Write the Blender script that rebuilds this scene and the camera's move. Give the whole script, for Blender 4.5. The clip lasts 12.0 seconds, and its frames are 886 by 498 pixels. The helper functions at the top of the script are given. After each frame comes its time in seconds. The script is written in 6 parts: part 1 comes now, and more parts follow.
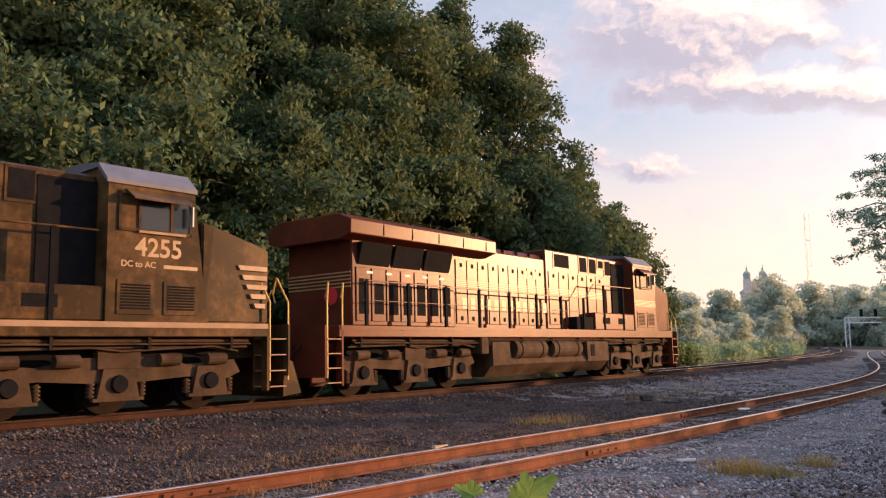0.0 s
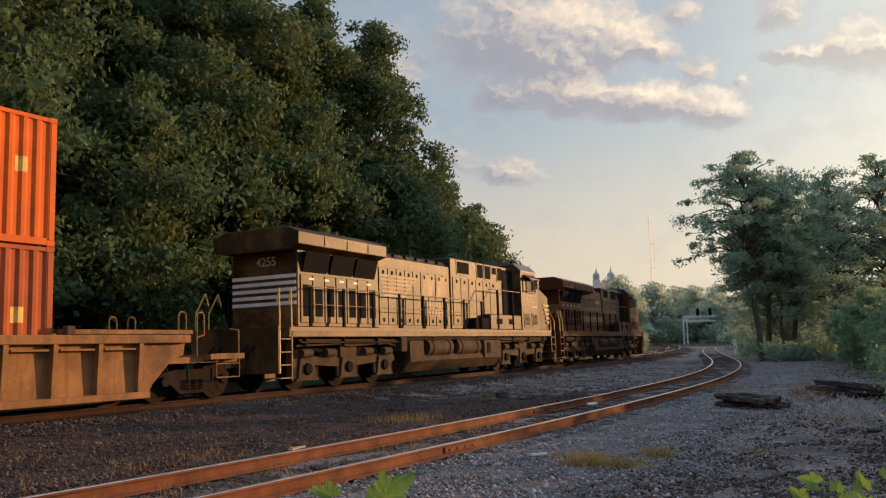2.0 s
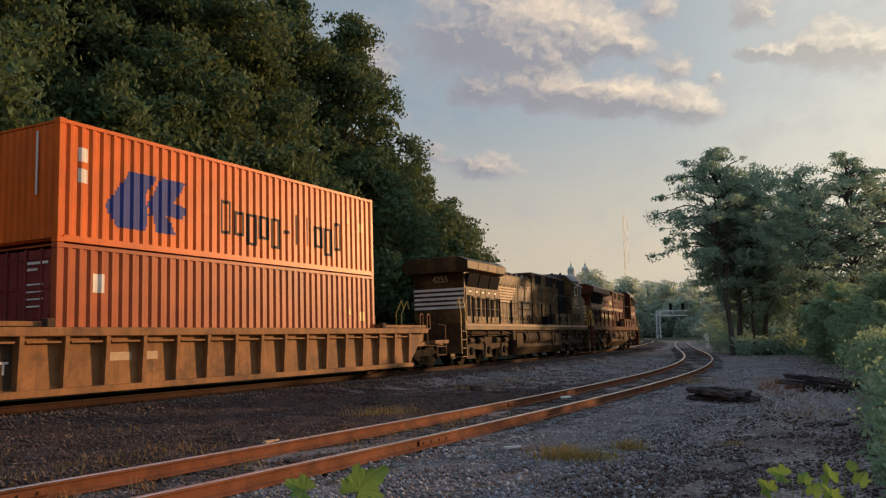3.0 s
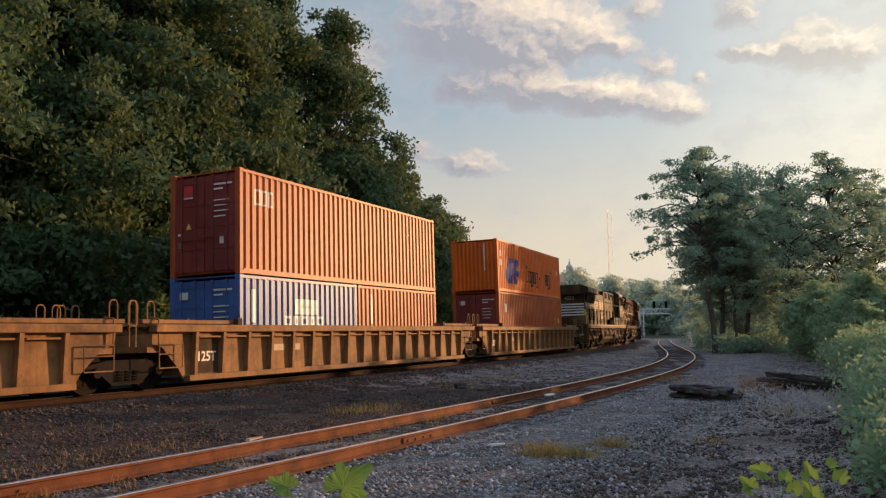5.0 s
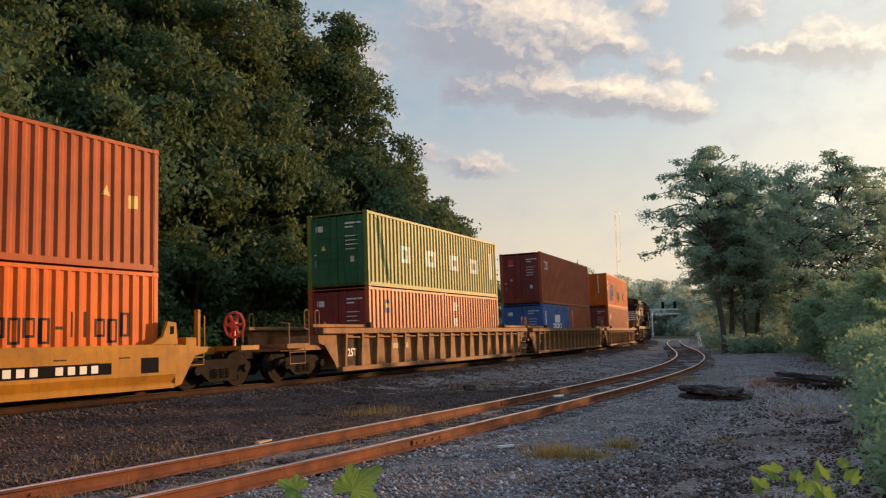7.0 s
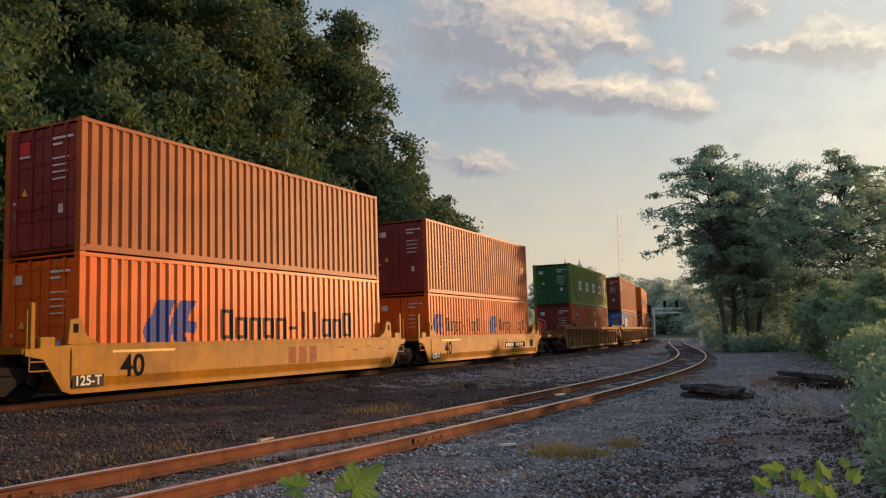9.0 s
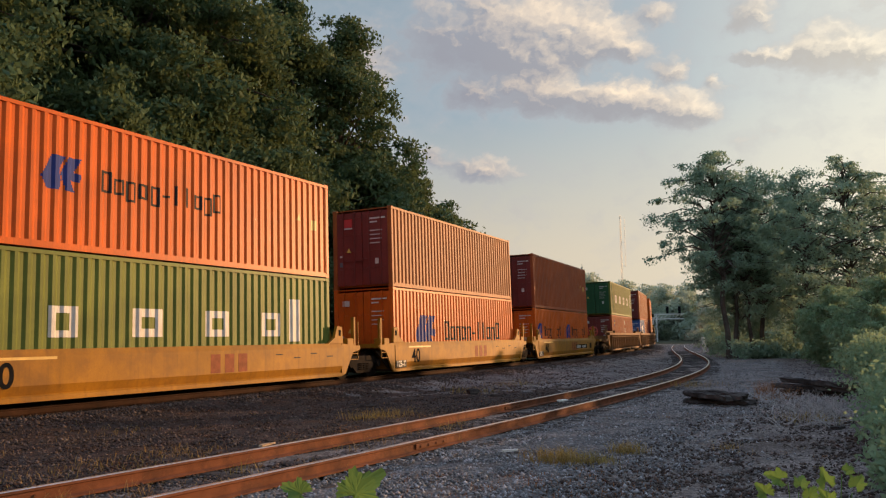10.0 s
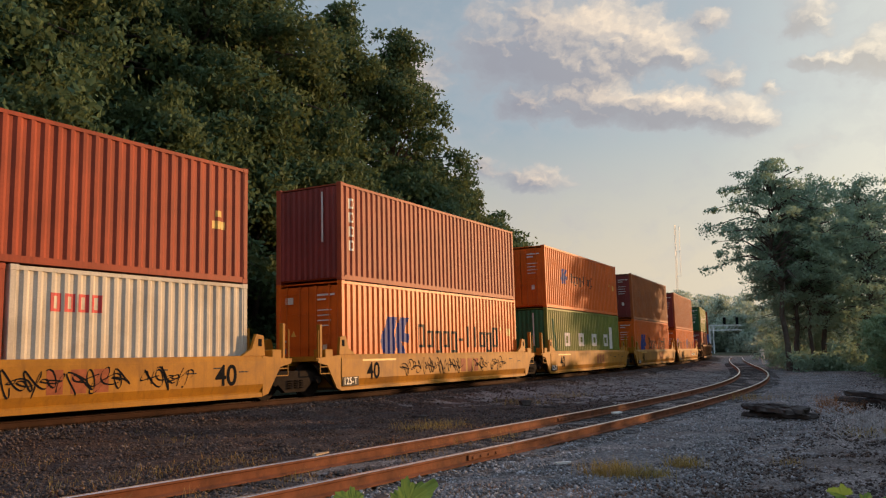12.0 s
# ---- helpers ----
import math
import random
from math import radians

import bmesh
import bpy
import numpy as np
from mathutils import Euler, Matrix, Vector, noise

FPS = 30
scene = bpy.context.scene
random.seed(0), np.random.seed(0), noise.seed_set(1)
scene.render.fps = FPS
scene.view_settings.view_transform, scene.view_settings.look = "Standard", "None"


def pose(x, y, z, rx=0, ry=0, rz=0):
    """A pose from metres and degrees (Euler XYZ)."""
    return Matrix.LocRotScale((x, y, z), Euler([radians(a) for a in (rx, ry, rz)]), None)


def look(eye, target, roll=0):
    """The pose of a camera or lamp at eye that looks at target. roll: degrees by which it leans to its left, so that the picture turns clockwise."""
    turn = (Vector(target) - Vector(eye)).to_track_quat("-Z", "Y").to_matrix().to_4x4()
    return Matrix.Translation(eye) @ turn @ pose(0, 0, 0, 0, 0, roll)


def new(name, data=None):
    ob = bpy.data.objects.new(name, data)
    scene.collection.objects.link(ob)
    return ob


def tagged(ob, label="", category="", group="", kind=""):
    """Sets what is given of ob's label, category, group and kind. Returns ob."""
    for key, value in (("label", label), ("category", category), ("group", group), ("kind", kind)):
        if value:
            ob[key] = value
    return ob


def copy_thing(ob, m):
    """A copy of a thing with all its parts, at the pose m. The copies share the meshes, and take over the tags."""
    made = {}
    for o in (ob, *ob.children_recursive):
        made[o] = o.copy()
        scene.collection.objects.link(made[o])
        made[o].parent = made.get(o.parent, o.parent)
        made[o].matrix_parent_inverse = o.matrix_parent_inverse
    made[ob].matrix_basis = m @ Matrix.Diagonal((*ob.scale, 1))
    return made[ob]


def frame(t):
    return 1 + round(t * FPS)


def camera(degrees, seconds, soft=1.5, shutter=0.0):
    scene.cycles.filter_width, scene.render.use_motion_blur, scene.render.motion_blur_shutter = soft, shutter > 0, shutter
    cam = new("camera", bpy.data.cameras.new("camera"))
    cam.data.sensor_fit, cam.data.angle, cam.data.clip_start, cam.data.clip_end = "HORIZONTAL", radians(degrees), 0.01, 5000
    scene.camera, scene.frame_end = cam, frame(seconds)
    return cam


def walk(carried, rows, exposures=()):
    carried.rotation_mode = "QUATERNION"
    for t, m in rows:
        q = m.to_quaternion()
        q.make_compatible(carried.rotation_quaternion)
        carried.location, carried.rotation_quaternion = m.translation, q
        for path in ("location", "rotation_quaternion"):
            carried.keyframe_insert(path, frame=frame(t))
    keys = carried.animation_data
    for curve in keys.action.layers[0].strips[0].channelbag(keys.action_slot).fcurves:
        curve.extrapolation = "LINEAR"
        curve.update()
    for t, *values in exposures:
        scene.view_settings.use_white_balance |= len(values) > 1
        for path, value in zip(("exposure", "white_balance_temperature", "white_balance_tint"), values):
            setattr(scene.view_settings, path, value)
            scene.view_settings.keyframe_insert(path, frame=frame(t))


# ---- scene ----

# The eye stands still beside the siding and turns after the train.
TURNS = [
    (0, 1.04, 6.63, 0.45), (0.5, -3.25, 6.58, 0.74), (1, -5.85, 6.47, 0.9), (1.5, -7.6, 6.45, 0.85), (2, -8.75, 6.48, 0.87),
    (2.5, -9.77, 6.28, 0.65), (3, -10.5, 6.0, 0.68), (5, -11.59, 5.82, 0.55), (5.5, -11.4, 5.71, 0.63), (6, -11.3, 5.74, 0.7),
    (6.5, -11.23, 5.9, 0.76), (7, -11.0, 5.95, 0.91), (9, -10.88, 5.84, 0.78), (9.5, -10.89, 6.09, 0.73), (10, -10.72, 6.22, 0.63),
    (10.5, -10.25, 6.7, 0.75), (11, -8.77, 7.86, 0.44), (11.5, -7.48, 7.79, 0.39), (12, -7.09, 6.99, 0.41)]
EYE = (0.0, 0.0, 1.63)
cam = camera(57.1, 12.0, soft=1.25)
walk(cam, [(t, pose(*EYE, 90 + p, r, yw)) for t, yw, p, r in TURNS],
     exposures=[(0, 0.92, 6350, 24), (0.3, 0.68, 6350, 20), (0.6, 0.52, 6150, 14), (1.0, 0.38, 6200, 10), (1.5, 0.3, 6200, 9), (2.0, 0.34, 6250, 9), (2.5, 0.24, 6200, 9), (3, 0.06, 6200, 9), (3.6, 0.08, 6200, 9), (5, 0.36, 6200, 9), (7, 0.42, 6200, 9), (9, 0.22, 6200, 8), (12, 0.22, 6200, 8)])

# ---- sky and sun ----
SUN_AZ, SUN_EL = 70.0, 7.5          # degrees right of +y, above the horizon
sun_to = Vector((math.sin(radians(SUN_AZ)) * math.cos(radians(SUN_EL)), math.cos(radians(SUN_AZ)) * math.cos(radians(SUN_EL)), math.sin(radians(SUN_EL))))
sun = new("sun", bpy.data.lights.new("sun", "SUN"))
sun.data.energy, sun.data.angle, sun.data.color = 5.0, radians(0.8), (1.0, 0.55, 0.24)
sun.matrix_world = look(sun_to * 400, (0, 0, 0))


class Nodes:
    """A short hand for node trees: n("Kind", input=value, ...) links sockets and sets values."""

    def __init__(self, tree):
        self.tree = tree
        tree.nodes.clear()

    def __call__(self, kind, op="", **inputs):
        node = self.tree.nodes.new(kind)
        if op:
            node.operation = op
        for key, value in inputs.items():
            if key[0] == "i" and key[1:].isdigit():
                sock = node.inputs[int(key[1:])]
            else:
                sock = node.inputs[key.replace("_", " ")]
            if isinstance(value, bpy.types.NodeSocket):
                self.tree.links.new(value, sock)
            else:
                sock.default_value = value
        return node

    def ramp(self, fac, stops):
        node = self("ShaderNodeValToRGB", Fac=fac)
        els = node.color_ramp.elements
        while len(els) < len(stops):
            els.new(0.5)
        for el, (at, col) in zip(els, stops):
            el.position, el.color = at, (*col, 1) if not isinstance(col, (int, float)) else (col, col, col, 1)
        return node.outputs[0]

    def math(self, op, a, b=0.0):
        return self("ShaderNodeMath", op, i0=a, i1=b).outputs[0]

    def mix(self, fac, a, b, blend="MIX"):
        node = self("ShaderNodeMix")
        node.data_type, node.blend_type = "RGBA", blend
        for i, v in ((0, fac), (6, a), (7, b)):
            if isinstance(v, bpy.types.NodeSocket):
                self.tree.links.new(v, node.inputs[i])
            else:
                node.inputs[i].default_value = v if i == 0 or len(v) == 4 else (*v, 1)
        return node.outputs[2]


# Clouds low in the north-east: azimuth, elevation, half widths in degrees, weight.
CLOUDS = [
    (12.5, 20.6, 5.5, 2.2, 1.0), (17.5, 21.8, 4.0, 2.0, 1.0), (21.8, 20.2, 2.8, 1.5, 1.0), (24.2, 19.2, 1.2, 0.8, 0.8), (17.0, 19.0, 4.5, 1.0, 0.7),
    (13.8, 16.6, 3.2, 1.2, 0.95), (18.3, 16.7, 3.4, 1.1, 0.85), (22.8, 16.1, 3.2, 1.3, 1.0), (26.6, 15.3, 2.4, 1.1, 1.0), (29.0, 14.7, 1.2, 0.7, 0.8),
    (27.2, 17.6, 0.9, 0.6, 0.75), (29.7, 16.7, 0.6, 0.5, 0.7), (26.2, 21.5, 1.5, 0.7, 0.8), (32.3, 20.6, 1.5, 1.1, 0.9), (32.6, 18.0, 2.0, 0.4, 0.8),
    (35.5, 17.6, 1.9, 1.5, 0.9), (38.9, 17.4, 2.4, 1.5, 0.9), (13.5, 11.7, 2.3, 1.0, 0.95), (10.2, 12.7, 1.0, 0.6, 0.8), (4.0, 18.0, 3.0, 1.8, 0.9), (44.0, 20.0, 3.0, 1.6, 0.9)]


def build_sky():
    world = bpy.data.worlds.new("evening_sky")
    scene.world = world
    world.use_nodes = True
    n = Nodes(world.node_tree)
    sky = n("ShaderNodeTexSky")
    sky.sky_type, sky.sun_disc, sky.sun_elevation, sky.sun_rotation = "NISHITA", False, radians(SUN_EL), radians(SUN_AZ)
    sky.altitude, sky.air_density, sky.dust_density, sky.ozone_density = 100.0, 1.0, 2.0, 1.2
    way = n("ShaderNodeTexCoord").outputs["Generated"]
    xyz = n("ShaderNodeSeparateXYZ", Vector=way)
    up = n.math("MAXIMUM", xyz.outputs[2], 0.0)
    deg = 180 / math.pi
    az = n.math("MULTIPLY", n.math("ARCTAN2", xyz.outputs[0], xyz.outputs[1]), deg)
    el = n.math("MULTIPLY", n.math("ARCSINE", xyz.outputs[2]), deg)
    flat = n("ShaderNodeCombineXYZ", X=az, Y=n.math("MULTIPLY", el, 1.35), Z=3.7).outputs[0]
    warp = n("ShaderNodeTexNoise", Vector=flat, Scale=0.55, Detail=4.0, Roughness=0.6).outputs[1]
    shift = n("ShaderNodeVectorMath", "SUBTRACT", i0=warp, i1=(0.5, 0.5, 0.5)).outputs[0]
    moved = n("ShaderNodeVectorMath", "ADD", i0=flat, i1=n("ShaderNodeVectorMath", "SCALE", i0=shift, Scale=2.6).outputs[0]).outputs[0]
    toward = n("ShaderNodeVectorMath", "ADD", i0=moved, i1=(0.32, 0.42, 0.0)).outputs[0]

    def puffs(at):
        fbm = n("ShaderNodeTexNoise", Vector=at, Scale=0.3, Detail=4.0, Roughness=0.5).outputs[0]
        cell = n("ShaderNodeTexVoronoi", Vector=at, Scale=0.6, Detail=2.0, Roughness=0.45).outputs[0]
        return n.math("SUBTRACT", fbm, n.math("MULTIPLY", cell, 0.17))

    big, shade = puffs(moved), puffs(toward)
    plain = n("ShaderNodeCombineXYZ", X=az, Y=el, Z=0.0).outputs[0]
    plain = n("ShaderNodeVectorMath", "ADD", i0=plain, i1=n("ShaderNodeVectorMath", "SCALE", i0=shift, Scale=1.8).outputs[0]).outputs[0]
    heap, face = 0.0, 0.0
    for a, e, wa, we, weight in CLOUDS:
        off = n("ShaderNodeVectorMath", "MULTIPLY_ADD", i0=plain, i1=(1 / wa, 1 / we, 0), i2=(-a / wa, -e / we, 0)).outputs[0]
        r2 = n("ShaderNodeVectorMath", "DOT_PRODUCT", i0=off, i1=off).outputs["Value"]
        g = n.math("MULTIPLY", n.math("POWER", 0.42, r2), weight)
        tilt = n("ShaderNodeVectorMath", "DOT_PRODUCT", i0=off, i1=(0.65, 0.65, 0)).outputs["Value"]
        heap = n.math("ADD", g, heap)
        face = n.math("ADD", n.math("MULTIPLY", g, tilt), face)
    rest = n("ShaderNodeTexNoise", Vector=way, Scale=3.2, Detail=4.0).outputs[0]
    clear = n.ramp(n.math("DIVIDE", az, 90.0), [(0.0, 0.0), (0.02, 0.0), (0.5, 0.0), (0.62, 1.0)])
    heap = n.math("ADD", n.math("MINIMUM", heap, 1.15), n.math("MULTIPLY", n.math("MULTIPLY", clear, n.ramp(rest, [(0.48, 0.0), (0.65, 1.0)])), 0.8))
    dense = n.math("ADD", n.math("MULTIPLY", heap, 0.52), n.math("MULTIPLY", big, 0.9))
    mask = n.ramp(dense, [(0.46, 0.0), (0.64, 0.6), (0.86, 1.0)])
    veil = n.ramp(dense, [(0.3, 0.0), (0.62, 1.0)])
    bright = n.math("ADD", n.math("MULTIPLY", n.math("SUBTRACT", big, shade), 1.6), n.math("MULTIPLY", face, 0.75))
    thick = n.ramp(n.math("ADD", bright, 0.12), [(0.0, 0.0), (0.7, 1.0)])
    facing = n("ShaderNodeVectorMath", "DOT_PRODUCT", i0=way, i1=tuple(sun_to)).outputs["Value"]
    glow = n.ramp(facing, [(0.55, 0.0), (0.72, 0.25), (0.86, 0.95), (1.0, 1.0)])
    dark = n.mix(glow, (2.25, 2.2, 2.42), (4.2, 3.8, 3.2))
    lit = n.mix(glow, (6.6, 5.1, 3.7), (8.2, 7.0, 5.2))
    cloud = n.mix(thick, dark, lit)
    haze = n.ramp(up, [(0.0, 1.0), (0.1, 0.85), (0.27, 0.0)])
    base = n.mix(0.65, sky.outputs[0], (2.6, 2.95, 3.2))
    base = n.mix(n.ramp(up, [(0.42, 0.0), (0.8, 1.0)]), base, (3.6, 5.0, 7.4))
    base = n.mix(n.math("MULTIPLY", haze, 0.85), base, (5.0, 3.95, 2.75))
    base = n.mix(n.math("MULTIPLY", glow, 0.45), base, (7.8, 7.0, 5.3))
    base = n.mix(n.math("MULTIPLY", veil, 0.4), base, (3.4, 3.2, 3.2))
    fade = n.ramp(up, [(0.08, 0.0), (0.2, 0.95), (0.3, 1.0), (0.7, 0.2)])
    colour = n.mix(n.math("MULTIPLY", mask, fade), base, cloud)
    back = n("ShaderNodeBackground", Color=colour, Strength=0.135)
    n("ShaderNodeOutputWorld", Surface=back.outputs[0])


build_sky()


# ---- materials ----
def surface(name, colour, rough=0.6, metal=0.0, vary=0.3, scale=3.0, bump=0.15, grain=40.0, stain=None, stain_amount=0.5, object_space=True, spec=0.5, island=0.0, cells=0.0, streak=0.0):
    """Paint, metal, stone or wood: base colour varied at two scales, with stains and fine relief."""
    m = bpy.data.materials.new(name)
    m.use_nodes = True
    n = Nodes(m.node_tree)
    coord = n("ShaderNodeTexCoord").outputs["Object"] if object_space else n("ShaderNodeNewGeometry").outputs["Position"]
    broad = n("ShaderNodeTexNoise", Vector=coord, Scale=scale, Detail=5.0, Roughness=0.6).outputs[0]
    fine = n("ShaderNodeTexNoise", Vector=coord, Scale=grain, Detail=3.0, Roughness=0.65).outputs[0]
    dark = tuple(c * (1 - vary) for c in colour)
    light = tuple(min(1.0, c * (1 + vary)) for c in colour)
    col = n.mix(n.ramp(broad, [(0.3, 0.0), (0.7, 1.0)]), dark, light)
    col = n.mix(n.math("MULTIPLY", n.ramp(fine, [(0.35, 1.0), (0.62, 0.0)]), 0.3), col, tuple(c * 0.55 for c in colour))
    if stain:
        spots = n("ShaderNodeTexNoise", Vector=coord, Scale=scale * 0.7, Detail=8.0, Roughness=0.72).outputs[0]
        col = n.mix(n.math("MULTIPLY", n.ramp(spots, [(0.48, 0.0), (0.66, 1.0)]), stain_amount), col, stain)
    if island:
        rnd = n("ShaderNodeNewGeometry").outputs["Random Per Island"]
        one = n("ShaderNodeObjectInfo").outputs["Random"]
        both = n.math("FRACT", n.math("ADD", rnd, one))
        col = n.mix(1.0, col, n.ramp(both, [(0.0, 1 - island), (0.65, 1.15 - island), (1.0, 1.0)]), "MULTIPLY")
    if streak:          # grime that rain has drawn down the sheet
        down = n("ShaderNodeVectorMath", "MULTIPLY", i0=coord, i1=(7.0, 7.0, 0.5)).outputs[0]
        run = n("ShaderNodeTexNoise", Vector=down, Scale=1.0, Detail=5.0, Roughness=0.7).outputs[0]
        col = n.mix(n.math("MULTIPLY", n.ramp(run, [(0.5, 0.0), (0.72, 1.0)]), streak), col, tuple(c * 0.3 + 0.012 for c in colour))
        specks = n("ShaderNodeTexNoise", Vector=coord, Scale=9.0, Detail=6.0, Roughness=0.75).outputs[0]
        col = n.mix(n.math("MULTIPLY", n.ramp(specks, [(0.66, 0.0), (0.72, 1.0)]), streak), col, (0.085, 0.032, 0.015))
    if cells:           # small stones packed side by side
        pack = n("ShaderNodeTexVoronoi", Vector=coord, Scale=cells)
        tone = n("ShaderNodeSeparateXYZ", Vector=pack.outputs["Color"]).outputs[0]
        col = n.mix(1.0, col, n.ramp(tone, [(0.0, 0.45), (0.6, 0.85), (0.88, 1.2), (1.0, 1.8)]), "MULTIPLY")
        fine = n.math("SUBTRACT", fine, pack.outputs["Distance"])
    bumped = n("ShaderNodeBump", Strength=bump, Distance=0.02, Height=fine)
    ro = n.math("ADD", n.math("MULTIPLY", fine, 0.25), rough - 0.12)
    sh = n("ShaderNodeBsdfPrincipled", Base_Color=col, Roughness=ro, Metallic=metal, Normal=bumped.outputs[0])
    sh.inputs["Specular IOR Level"].default_value = spec
    n("ShaderNodeOutputMaterial", Surface=sh.outputs[0])
    return m


def foliage(name, dark, light, warm, through_amount=0.35):
    m = bpy.data.materials.new(name)
    m.use_nodes = True
    n = Nodes(m.node_tree)
    geo = n("ShaderNodeNewGeometry")
    rnd = geo.outputs["Random Per Island"]
    broad = n("ShaderNodeTexNoise", Vector=geo.outputs["Position"], Scale=0.35, Detail=3.0).outputs[0]
    col = n.mix(rnd, dark, light)
    col = n.mix(n.math("MULTIPLY", n.ramp(broad, [(0.45, 0.0), (0.7, 1.0)]), 0.6), col, warm)
    a = n("ShaderNodeBsdfPrincipled", Base_Color=col, Roughness=0.62)
    a.inputs["Specular IOR Level"].default_value = 0.1
    b = n("ShaderNodeBsdfTranslucent", Color=n.mix(0.5, col, warm))
    s = n("ShaderNodeMixShader", Fac=through_amount, i1=a.outputs[0], i2=b.outputs[0])
    n("ShaderNodeOutputMaterial", Surface=s.outputs[0])
    return m


